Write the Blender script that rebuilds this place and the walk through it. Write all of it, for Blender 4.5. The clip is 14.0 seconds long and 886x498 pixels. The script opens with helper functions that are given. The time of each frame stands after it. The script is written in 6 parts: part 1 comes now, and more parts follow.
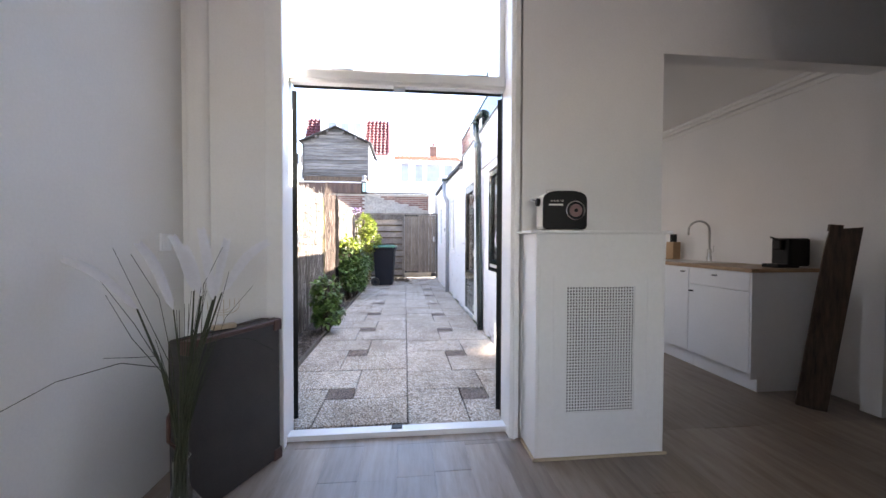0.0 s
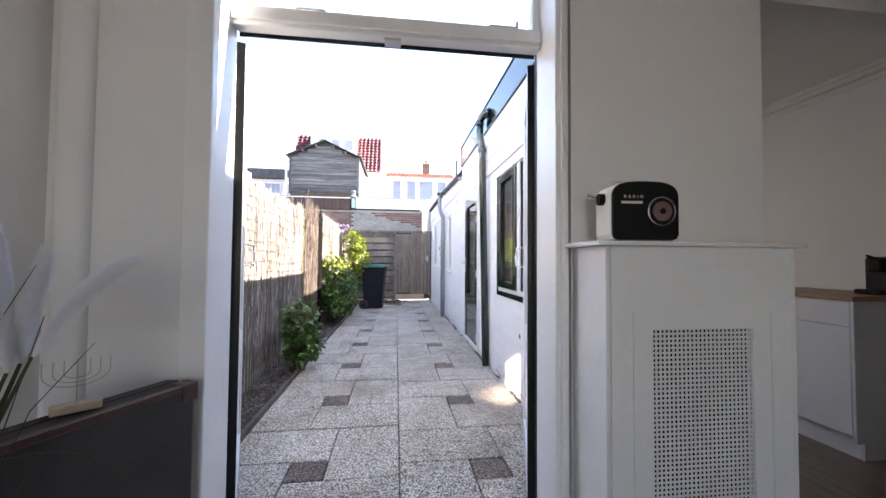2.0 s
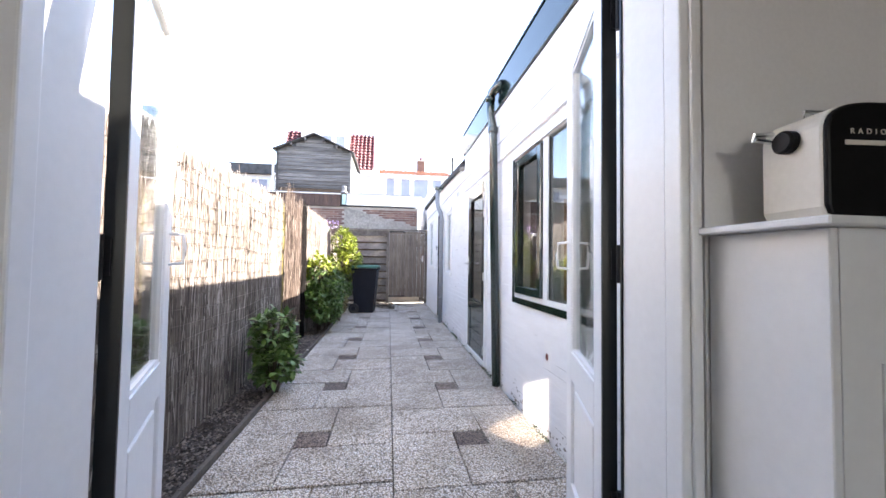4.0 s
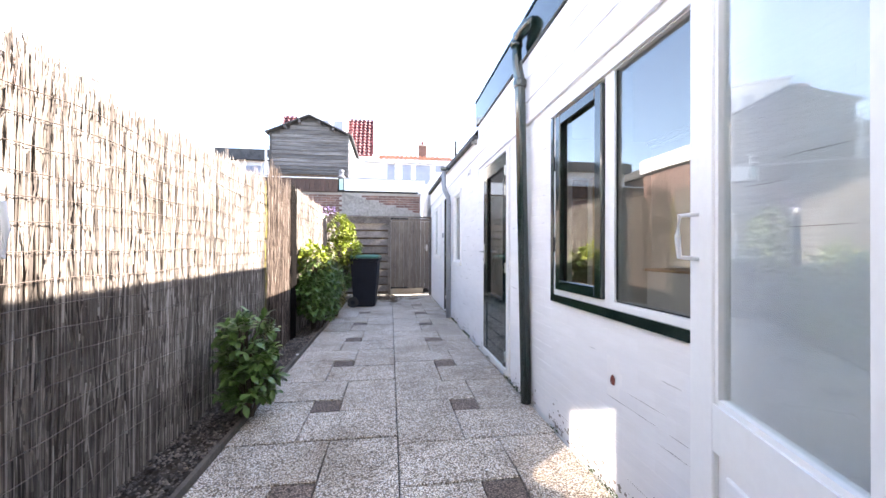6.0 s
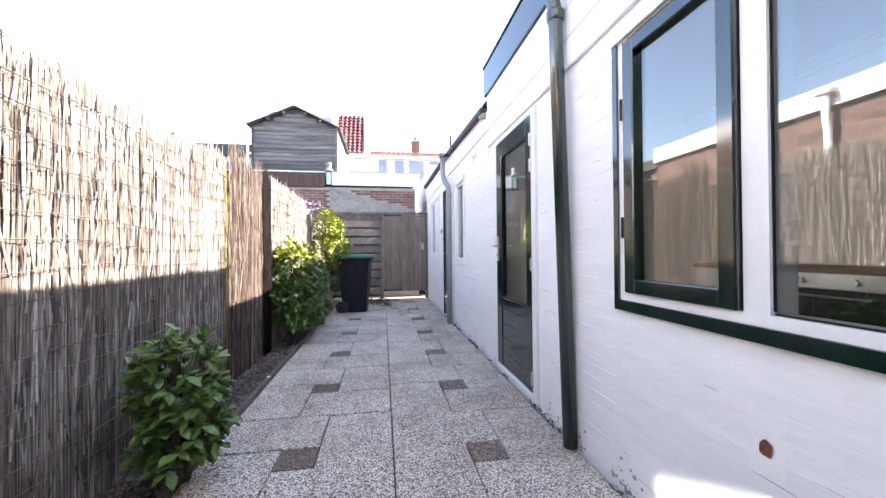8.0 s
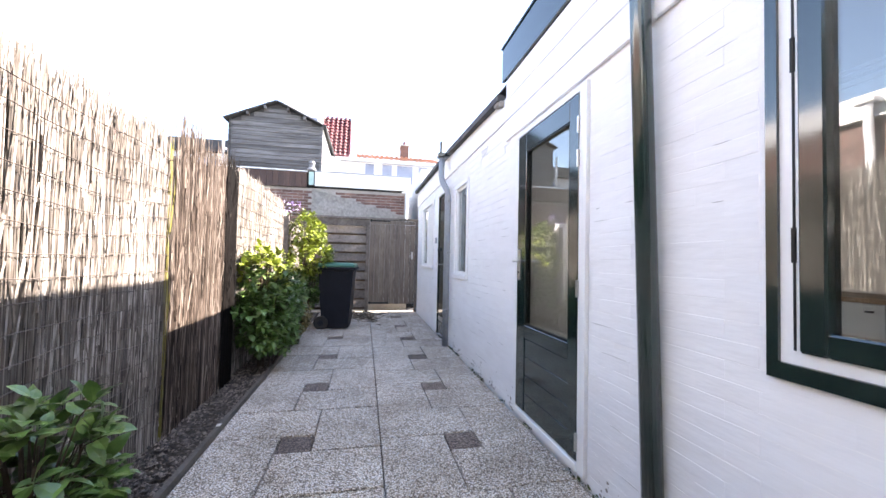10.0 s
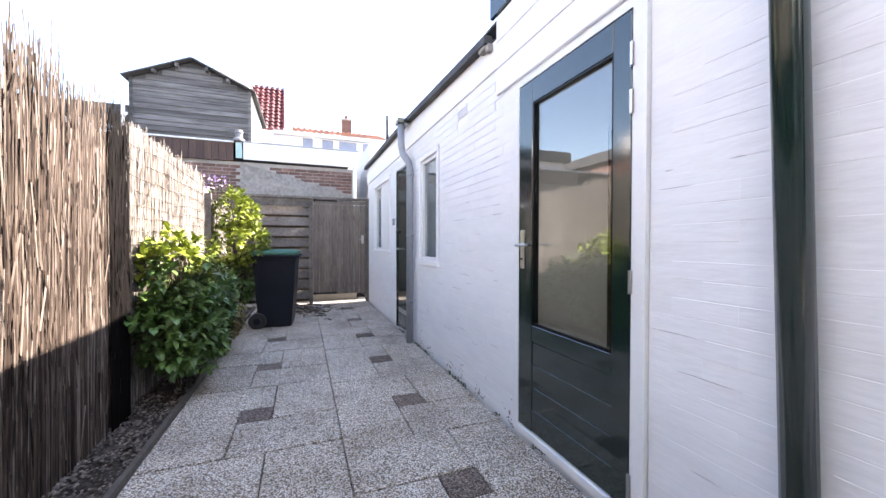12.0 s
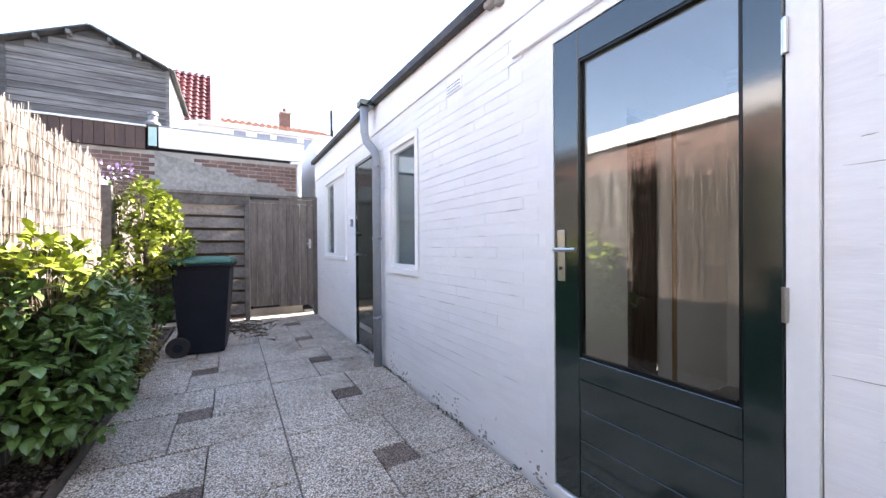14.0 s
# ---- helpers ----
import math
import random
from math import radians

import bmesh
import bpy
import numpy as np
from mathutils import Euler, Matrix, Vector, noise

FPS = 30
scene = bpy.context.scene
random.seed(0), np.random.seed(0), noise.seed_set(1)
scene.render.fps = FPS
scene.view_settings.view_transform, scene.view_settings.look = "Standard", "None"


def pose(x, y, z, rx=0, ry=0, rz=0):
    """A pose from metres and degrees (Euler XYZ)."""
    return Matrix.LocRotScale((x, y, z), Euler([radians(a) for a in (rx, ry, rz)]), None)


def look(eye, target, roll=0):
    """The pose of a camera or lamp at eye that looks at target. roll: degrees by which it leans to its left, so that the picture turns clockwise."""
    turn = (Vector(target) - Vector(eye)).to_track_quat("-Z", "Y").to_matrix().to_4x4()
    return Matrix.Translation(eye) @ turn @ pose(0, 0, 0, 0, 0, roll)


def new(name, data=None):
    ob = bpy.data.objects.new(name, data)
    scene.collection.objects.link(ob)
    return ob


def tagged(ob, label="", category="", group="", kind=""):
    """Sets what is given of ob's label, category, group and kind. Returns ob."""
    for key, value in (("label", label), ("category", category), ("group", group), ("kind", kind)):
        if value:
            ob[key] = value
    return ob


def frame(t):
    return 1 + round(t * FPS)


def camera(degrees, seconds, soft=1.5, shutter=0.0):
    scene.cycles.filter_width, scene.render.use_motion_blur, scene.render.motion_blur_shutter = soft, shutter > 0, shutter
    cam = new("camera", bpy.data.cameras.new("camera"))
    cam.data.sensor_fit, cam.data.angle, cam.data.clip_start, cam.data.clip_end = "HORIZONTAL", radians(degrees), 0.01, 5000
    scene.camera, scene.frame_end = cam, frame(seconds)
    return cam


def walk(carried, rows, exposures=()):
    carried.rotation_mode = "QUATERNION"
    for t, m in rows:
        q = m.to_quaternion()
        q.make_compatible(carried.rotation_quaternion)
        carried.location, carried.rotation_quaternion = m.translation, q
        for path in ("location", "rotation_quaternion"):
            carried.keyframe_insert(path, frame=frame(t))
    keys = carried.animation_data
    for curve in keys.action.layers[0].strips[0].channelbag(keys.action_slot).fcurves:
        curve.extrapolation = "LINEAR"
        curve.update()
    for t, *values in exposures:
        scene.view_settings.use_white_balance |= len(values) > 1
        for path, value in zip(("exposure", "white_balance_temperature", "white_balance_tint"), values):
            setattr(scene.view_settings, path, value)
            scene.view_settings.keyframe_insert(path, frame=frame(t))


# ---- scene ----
cam = camera(100.2, 14.0)
PATH = [
    (0, (0.179, 0.865, 1.155), (0.384, 2.854, 1.11), 0.2),
    (0.5, (0.174, 1.037, 1.159), (0.399, 3.024, 1.135), 0.8),
    (1, (0.162, 1.214, 1.156), (0.402, 3.2, 1.168), 1.1),
    (1.5, (0.163, 1.389, 1.148), (0.402, 3.374, 1.185), 0.9),
    (2, (0.168, 1.582, 1.142), (0.42, 3.565, 1.204), 0.4),
    (2.2, (0.167, 1.65, 1.144), (0.428, 3.632, 1.213), 0.2),
    (4.3, (0.149, 2.341, 1.124), (0.44, 4.319, 1.192), 0.8),
    (4.5, (0.139, 2.409, 1.121), (0.422, 4.387, 1.186), 0.7),
    (5, (0.148, 2.585, 1.127), (0.408, 4.567, 1.174), 0.4),
    (5.5, (0.153, 2.751, 1.136), (0.413, 4.733, 1.164), 0.2),
    (6, (0.15, 2.939, 1.125), (0.433, 4.918, 1.134), 0.2),
    (6.5, (0.148, 3.121, 1.118), (0.465, 5.095, 1.114), 0.3),
    (7, (0.149, 3.314, 1.118), (0.471, 5.288, 1.112), -0.0),
    (7.5, (0.137, 3.477, 1.097), (0.451, 5.452, 1.098), -0.2),
    (8, (0.151, 3.682, 1.07), (0.472, 5.656, 1.084), -0.5),
    (8.2, (0.144, 3.767, 1.065), (0.479, 5.738, 1.085), -0.3),
    (10.3, (0.067, 4.464, 1.118), (0.49, 6.418, 1.183), 1.2),
    (10.5, (0.064, 4.534, 1.124), (0.507, 6.484, 1.179), 0.9),
    (11, (0.044, 4.704, 1.116), (0.59, 6.627, 1.147), 0.1),
    (11.5, (0.016, 4.867, 1.118), (0.65, 6.764, 1.119), -0.0),
    (12, (-0.009, 5.046, 1.122), (0.699, 6.917, 1.093), 0.1),
    (12.5, (-0.033, 5.207, 1.128), (0.744, 7.049, 1.082), 0.2),
    (13, (-0.051, 5.381, 1.138), (0.805, 7.188, 1.094), 0.0),
    (13.5, (-0.064, 5.542, 1.135), (0.857, 7.317, 1.107), -0.2),
    (14, (-0.07, 5.727, 1.13), (0.918, 7.465, 1.119), -0.4),
]
EXPOSURES = [(t, stops, 7400, 17) for t, stops in ((0.0, 3.7), (1.2, 3.4), (2.2, 3.3), (4.3, 3.38), (8.0, 3.2), (10.5, 3.12), (12.5, 3.02), (14.0, 3.05))]
walk(cam, [(t, look(eye, target, roll)) for t, eye, target, roll in PATH], EXPOSURES)

# ---- sky and sun ----
SUN_FROM = (1.0, 0.13, 0.86)          # towards the sun
sun_elev = math.atan2(SUN_FROM[2], math.hypot(SUN_FROM[0], SUN_FROM[1]))
sun_turn = math.atan2(SUN_FROM[0], SUN_FROM[1])
world = bpy.data.worlds.new("sky")
scene.world = world
world.use_nodes = True
wn = world.node_tree
sky = wn.nodes.new("ShaderNodeTexSky")
sky.sky_type = "NISHITA"
sky.sun_disc = False
sky.sun_elevation = sun_elev
sky.sun_rotation = sun_turn
sky.dust_density = 0.3
sky.air_density = 1.0
sky.ozone_density = 1.8
wn.links.new(sky.outputs[0], wn.nodes["Background"].inputs[0])
wn.nodes["Background"].inputs[1].default_value = 0.11
sun = new("sun", bpy.data.lights.new("sun", "SUN"))
sun.data.energy = 4.6
sun.data.angle = radians(0.5)
sun.data.color = (1.0, 0.985, 0.97)
sun.matrix_world = look(SUN_FROM, (0, 0, 0))


def window_light(name, x, y, z, w, h, watts):
    """Daylight of a street window behind the room."""
    lamp = new(name, bpy.data.lights.new(name, "AREA"))
    lamp.data.shape = "RECTANGLE"
    lamp.data.size, lamp.data.size_y = w, h
    lamp.data.energy = watts
    lamp.data.color = (0.90, 0.88, 0.98)
    lamp.matrix_world = look((x, y, z), (x, y + 1, z))


window_light("street_window_light", 0.2, -3.27, 1.58, 1.4, 1.7, 2.0)
annex_light = new("annex_window_light", bpy.data.lights.new("annex_window_light", "AREA"))
annex_light.data.shape = "RECTANGLE"
annex_light.data.size, annex_light.data.size_y = 1.1, 1.05
annex_light.data.energy = 0.32
annex_light.data.color = (0.95, 0.96, 1.0)
door_light = new("annex_door_light", bpy.data.lights.new("annex_door_light", "AREA"))
door_light.data.shape = "RECTANGLE"
door_light.data.size, door_light.data.size_y = 0.5, 1.1
door_light.data.energy = 0.6
door_light.data.color = (0.95, 0.96, 1.0)
door_light.matrix_world = look((1.30, 6.5, 1.3), (2.3, 6.5, 1.3))
annex_light.matrix_world = look((1.30, 4.6, 1.45), (2.3, 4.6, 1.45))

# lamp added to imitate sun mirrored on the path by open garden door glass
patch_lamp = new("door_pane_reflection_lamp", bpy.data.lights.new("door_pane_reflection_lamp", "AREA"))
patch_lamp.data.shape = "RECTANGLE"
patch_lamp.data.size, patch_lamp.data.size_y = 0.36, 0.42
patch_lamp.data.spread = radians(1.5)
patch_lamp.data.energy = 0.14
patch_lamp.data.color = (1.0, 0.97, 0.92)
patch_lamp.matrix_world = look((-0.47, 3.66, 1.61), (-0.47 + 0.835, 3.66 + 0.55, 1.61 - 0.80))


# ---- materials ----
def nodes_of(name):
    m = bpy.data.materials.new(name)
    m.use_nodes = True
    nt = m.node_tree
    return m, nt, nt.nodes["Principled BSDF"]


def node(nt, kind, **values):
    n = nt.nodes.new("ShaderNode" + kind)
    for k, v in values.items():
        if k in ("operation", "blend_type", "data_type", "feature", "distance", "noise_dimensions", "bands_direction", "wave_type", "color_ramp_mode"):
            setattr(n, k, v)
        else:
            n.inputs[k.replace("_", " ")].default_value = v
    return n


def coords(nt, scale=(1, 1, 1), world_space=False):
    mp = nt.nodes.new("ShaderNodeMapping")
    mp.inputs["Scale"].default_value = scale
    if world_space:
        src = nt.nodes.new("ShaderNodeNewGeometry").outputs["Position"]
    else:
        src = nt.nodes.new("ShaderNodeTexCoord").outputs["Object"]
    nt.links.new(src, mp.inputs["Vector"])
    return mp.outputs[0]


def ramp(nt, fac, stops):
    r = nt.nodes.new("ShaderNodeValToRGB")
    el = r.color_ramp.elements
    while len(el) < len(stops):
        el.new(0.5)
    for e, (p, c) in zip(el, stops):
        e.position = p
        e.color = (*c, 1)
    nt.links.new(fac, r.inputs[0])
    return r.outputs[0]


def mix(nt, fac, a, b, kind="MIX"):
    m = nt.nodes.new("ShaderNodeMix")
    m.data_type = "RGBA"
    m.blend_type = kind
    for sock, v in ((m.inputs[0], fac), (m.inputs[6], a), (m.inputs[7], b)):
        if isinstance(v, (int, float)):
            sock.default_value = v
        elif isinstance(v, tuple):
            sock.default_value = (*v, 1)
        else:
            nt.links.new(v, sock)
    return m.outputs[2]


def bump(nt, bsdf, height, strength=0.3, dist=0.01):
    b = nt.nodes.new("ShaderNodeBump")
    b.inputs["Strength"].default_value = strength
    b.inputs["Distance"].default_value = dist
    nt.links.new(height, b.inputs["Height"])
    nt.links.new(b.outputs[0], bsdf.inputs["Normal"])


def surface(name, a, b, scale=6.0, rough=0.6, grain=60.0, relief=0.15, metal=0.0, stretch=(1, 1, 1), ws=False, vary=0.0, spec=0.5, dist=0.004):
    """A two-tone surface: broad stains and fine grain with relief; vary: how far alike pieces differ."""
    m, nt, bs = nodes_of(name)
    c = coords(nt, stretch, ws)
    n1 = node(nt, "TexNoise", Scale=scale, Detail=4.0, Roughness=0.6)
    n2 = node(nt, "TexNoise", Scale=grain, Detail=3.0, Roughness=0.6)
    nt.links.new(c, n1.inputs["Vector"])
    nt.links.new(c, n2.inputs["Vector"])
    blend = node(nt, "Math", operation="MULTIPLY_ADD")
    nt.links.new(n2.outputs[0], blend.inputs[0])
    blend.inputs[1].default_value = 0.5
    half = node(nt, "Math", operation="MULTIPLY")
    nt.links.new(n1.outputs[0], half.inputs[0])
    half.inputs[1].default_value = 0.6
    nt.links.new(half.outputs[0], blend.inputs[2])
    col = ramp(nt, blend.outputs[0], [(0.38, a), (0.72, b)])
    if vary:
        info = nt.nodes.new("ShaderNodeObjectInfo")
        geo = nt.nodes.new("ShaderNodeNewGeometry")
        add = node(nt, "Math", operation="ADD")
        nt.links.new(info.outputs["Random"], add.inputs[0])
        nt.links.new(geo.outputs["Random Per Island"], add.inputs[1])
        wrap = node(nt, "Math", operation="FRACT")
        nt.links.new(add.outputs[0], wrap.inputs[0])
        tone = ramp(nt, wrap.outputs[0], [(0.0, (1 - vary,) * 3), (1.0, (1.0, 1.0, 1.0))])
        col = mix(nt, 1.0, col, tone, "MULTIPLY")
    nt.links.new(col, bs.inputs["Base Color"])
    bs.inputs["Roughness"].default_value = rough
    bs.inputs["Metallic"].default_value = metal
    bs.inputs["Specular IOR Level"].default_value = spec
    if relief:
        bump(nt, bs, n2.outputs[0], relief, dist)
    return m


def glass_pane(name, ior=1.55, tint=(0.93, 0.96, 0.95), rough=0.0):
    m, nt, bs = nodes_of(name)
    nt.nodes.remove(bs)
    lw = nt.nodes.new("ShaderNodeLayerWeight")
    lw.inputs[0].default_value = 0.5
    pw = node(nt, "Math", operation="POWER")
    nt.links.new(lw.outputs["Facing"], pw.inputs[0])
    pw.inputs[1].default_value = 4.0
    fr = node(nt, "Math", operation="MULTIPLY_ADD")
    nt.links.new(pw.outputs[0], fr.inputs[0])
    base = ((ior - 1) / (ior + 1)) ** 2
    fr.inputs[1].default_value = 1 - base
    fr.inputs[2].default_value = base
    tr = nt.nodes.new("ShaderNodeBsdfTransparent")
    tr.inputs[0].default_value = (*tint, 1)
    gl = nt.nodes.new("ShaderNodeBsdfGlossy")
    gl.inputs["Roughness"].default_value = rough
    mx = nt.nodes.new("ShaderNodeMixShader")
    nt.links.new(fr.outputs[0], mx.inputs[0])
    nt.links.new(tr.outputs[0], mx.inputs[1])
    nt.links.new(gl.outputs[0], mx.inputs[2])
    nt.links.new(mx.outputs[0], nt.nodes["Material Output"].inputs[0])
    return m


PLASTER = surface("white_plaster", (0.74, 0.73, 0.72), (0.80, 0.79, 0.78), 1.5, 0.75, 90, 0.06)
CEILING = surface("ceiling_white", (0.74, 0.73, 0.71), (0.78, 0.77, 0.75), 1.2, 0.8, 60, 0.05)
GLOSSWHITE = surface("white_gloss_paint", (0.78, 0.78, 0.77), (0.83, 0.83, 0.82), 3, 0.28, 40, 0.03)
CABWHITE = surface("white_satin_lacquer", (0.78, 0.79, 0.81), (0.82, 0.83, 0.85), 3, 0.32, 40, 0.02)
BRICKPAINT = surface("white_painted_brick", (0.79, 0.785, 0.785), (0.86, 0.86, 0.865), 3.0, 0.55, 13, 0.32, vary=0.03, dist=0.012, ws=True, stretch=(1, 0.35, 1.6))
WALLPAINT = surface("white_masonry_paint", (0.80, 0.79, 0.78), (0.87, 0.865, 0.855), 2.5, 0.5, 30, 0.3, ws=True, dist=0.006)
BOARDWHITE = surface("white_painted_boards", (0.84, 0.825, 0.81), (0.89, 0.88, 0.87), 2.5, 0.4, 30, 0.1, ws=True)
GREEN = surface("dark_green_gloss_paint", (0.006, 0.016, 0.013), (0.009, 0.022, 0.018), 3, 0.10, 35, 0.02)
BLACKP = surface("black_green_edge_paint", (0.003, 0.004, 0.004), (0.006, 0.008, 0.007), 3, 0.35, 30, 0.05, spec=0.3)
ZINC = surface("grey_plastic_pipe", (0.22, 0.24, 0.27), (0.32, 0.34, 0.36), 5, 0.45, 50, 0.05)
GREENPIPE = surface("dark_green_pipe", (0.008, 0.022, 0.018), (0.014, 0.034, 0.028), 4, 0.14, 40, 0.05)
STEEL = surface("brushed_steel", (0.50, 0.50, 0.49), (0.62, 0.62, 0.61), 8, 0.3, 90, 0.05, metal=1.0)
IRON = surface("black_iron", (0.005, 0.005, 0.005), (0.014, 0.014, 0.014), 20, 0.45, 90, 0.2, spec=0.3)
for shiny in (GREEN, GREENPIPE):
    shiny.node_tree.nodes["Principled BSDF"].inputs["IOR"].default_value = 1.85
GLASS = glass_pane("window_glass", 2.25, (0.80, 0.83, 0.82))
DOORGLASS = glass_pane("old_door_glass", 2.0, (0.90, 0.93, 0.92), 0.035)
CLEARGLASS = glass_pane("clear_glass", 1.5, (0.95, 0.97, 0.97))
BITUMEN = surface("roof_bitumen", (0.03, 0.03, 0.035), (0.09, 0.09, 0.09), 6, 0.8, 80, 0.4)
SOIL = surface("soil", (0.025, 0.018, 0.013), (0.08, 0.06, 0.045), 9, 0.95, 50, 1.0, dist=0.02)
GREYWOOD = surface("weathered_grey_wood", (0.095, 0.08, 0.068), (0.24, 0.21, 0.185), 3, 0.8, 25, 0.4, stretch=(1, 1, 1), vary=0.35)
SHEDWOOD = surface("silvered_boards", (0.05, 0.044, 0.042), (0.27, 0.255, 0.255), 2, 0.8, 9, 0.5, stretch=(0.35, 1, 8), vary=0.7)
GATEWOOD = surface("grey_brown_gate_wood", (0.10, 0.078, 0.062), (0.27, 0.22, 0.18), 3, 0.8, 14, 0.4, stretch=(6, 6, 0.7), vary=0.25)
BROWNWOOD = surface("brown_stained_boards", (0.055, 0.03, 0.024), (0.11, 0.06, 0.045), 3, 0.7, 14, 0.3, stretch=(5, 5, 0.6), vary=0.25)
OLDWOOD = surface("old_dark_plank", (0.034, 0.022, 0.015), (0.115, 0.075, 0.05), 4, 0.8, 16, 0.6, stretch=(4, 4, 0.5))
WORKTOP = surface("oak_worktop", (0.30, 0.18, 0.10), (0.42, 0.27, 0.16), 3, 0.45, 20, 0.05, stretch=(5, 0.6, 1))
REDTILE = surface("dark_red_roof_tile", (0.07, 0.014, 0.018), (0.155, 0.036, 0.042), 3, 0.5, 20, 0.2, vary=0.3)
ORANGETILE = surface("orange_roof_tile", (0.34, 0.15, 0.09), (0.48, 0.24, 0.16), 3, 0.6, 20, 0.2, vary=0.25)
HOUSEWHITE = surface("white_render", (0.70, 0.70, 0.70), (0.80, 0.80, 0.80), 1, 0.7, 20, 0.1)
REDBRICK = surface("red_brown_brick", (0.12, 0.062, 0.05), (0.27, 0.155, 0.125), 4, 0.85, 40, 0.4, vary=0.4, dist=0.006)
MORTAR = surface("mortar", (0.24, 0.22, 0.20), (0.38, 0.36, 0.33), 6, 0.9, 80, 0.5)
RENDERGREY = surface("weathered_grey_render", (0.17, 0.16, 0.145), (0.36, 0.34, 0.31), 2.2, 0.9, 18, 0.7, dist=0.015)
LEAF = surface("shrub_leaf", (0.062, 0.13, 0.032), (0.165, 0.275, 0.07), 6, 0.3, 30, 0.1, vary=0.35)
LEAFLIGHT = surface("young_leaf", (0.18, 0.245, 0.022), (0.33, 0.375, 0.05), 6, 0.42, 30, 0.1, vary=0.3)
LEAFDRY = surface("dry_brown_leaf", (0.17, 0.12, 0.04), (0.32, 0.25, 0.08), 6, 0.6, 30, 0.1, vary=0.4)
STEMMAT = surface("twig_bark", (0.05, 0.035, 0.02), (0.10, 0.07, 0.045), 6, 0.85, 60, 0.3)
BINPLASTIC = surface("anthracite_plastic", (0.007, 0.008, 0.013), (0.012, 0.014, 0.021), 5, 0.55, 120, 0.12, spec=0.2)
BINLID = surface("green_plastic_lid", (0.02, 0.10, 0.065), (0.035, 0.15, 0.10), 5, 0.45, 120, 0.1)
RUBBER = surface("black_rubber", (0.012, 0.012, 0.012), (0.025, 0.025, 0.025), 5, 0.7, 80, 0.2)
BLACKGLOSS = surface("black_plastic", (0.004, 0.004, 0.004), (0.007, 0.007, 0.007), 5, 0.4, 80, 0.02, spec=0.18)
CREAM = surface("cream_plastic", (0.70, 0.66, 0.58), (0.76, 0.72, 0.64), 5, 0.35, 80, 0.02)
CHROME = surface("chrome", (0.75, 0.75, 0.75), (0.85, 0.85, 0.85), 5, 0.12, 80, 0.0, metal=1.0)
LEATHER = surface("worn_dark_leather", (0.022, 0.019, 0.018), (0.045, 0.038, 0.035), 5, 0.6, 130, 0.2)
LEATHERRED = surface("brown_leather_trim", (0.045, 0.022, 0.017), (0.085, 0.04, 0.03), 9, 0.45, 90, 0.2)
BAMBOO = surface("pale_wood", (0.45, 0.36, 0.25), (0.56, 0.46, 0.33), 5, 0.6, 60, 0.1)
KNIFEWOOD = surface("beech_block", (0.34, 0.20, 0.10), (0.45, 0.28, 0.15), 5, 0.5, 60, 0.1)
STALK = surface("green_stalk", (0.022, 0.032, 0.015), (0.06, 0.065, 0.03), 5, 0.6, 60, 0.1, vary=0.3)
PLUME = surface("white_plume", (0.74, 0.74, 0.78), (0.84, 0.84, 0.88), 5, 0.8, 60, 0.0)
CURTAIN = surface("frosted_pane", (0.42, 0.50, 0.54), (0.55, 0.63, 0.67), 2, 0.25, 30, 0.02)
DARKROOM = surface("dim_interior", (0.25, 0.25, 0.25), (0.35, 0.34, 0.33), 2, 0.9, 30, 0.0)
HOLEBRICK = surface("bare_red_brick", (0.14, 0.03, 0.02), (0.22, 0.06, 0.04), 9, 0.9, 90, 0.4)


def reed_material(name, dark, mid, light):
    m, nt, bs = nodes_of(name)
    geo = nt.nodes.new("ShaderNodeNewGeometry")
    c = coords(nt, (1, 1, 1))
    n1 = node(nt, "TexNoise", Scale=1.6, Detail=5.0)
    n2 = node(nt, "TexNoise", Scale=70.0, Detail=2.0)
    nt.links.new(c, n1.inputs["Vector"])
    nt.links.new(c, n2.inputs["Vector"])
    streak = coords(nt, (1, 1, 0.1))
    n3 = node(nt, "TexNoise", Scale=75.0, Detail=3.0)
    nt.links.new(streak, n3.inputs["Vector"])
    wear = ramp(nt, n3.outputs[0], [(0.36, (0.52, 0.50, 0.48)), (0.62, (1.0, 1.0, 1.0))])
    base = ramp(nt, geo.outputs["Random Per Island"], [(0.0, dark), (0.22, mid), (0.65, tuple(1.75 * v for v in mid)), (1.0, light)])
    stain = ramp(nt, n1.outputs[0], [(0.3, (0.62, 0.60, 0.58)), (0.7, (1.0, 1.0, 1.0))])
    nt.links.new(mix(nt, 1.0, mix(nt, 1.0, base, wear, "MULTIPLY"), stain, "MULTIPLY"), bs.inputs["Base Color"])
    bs.inputs["Roughness"].default_value = 0.75
    bs.inputs["Specular IOR Level"].default_value = 0.12
    bump(nt, bs, n2.outputs[0], 0.3, 0.002)
    return m


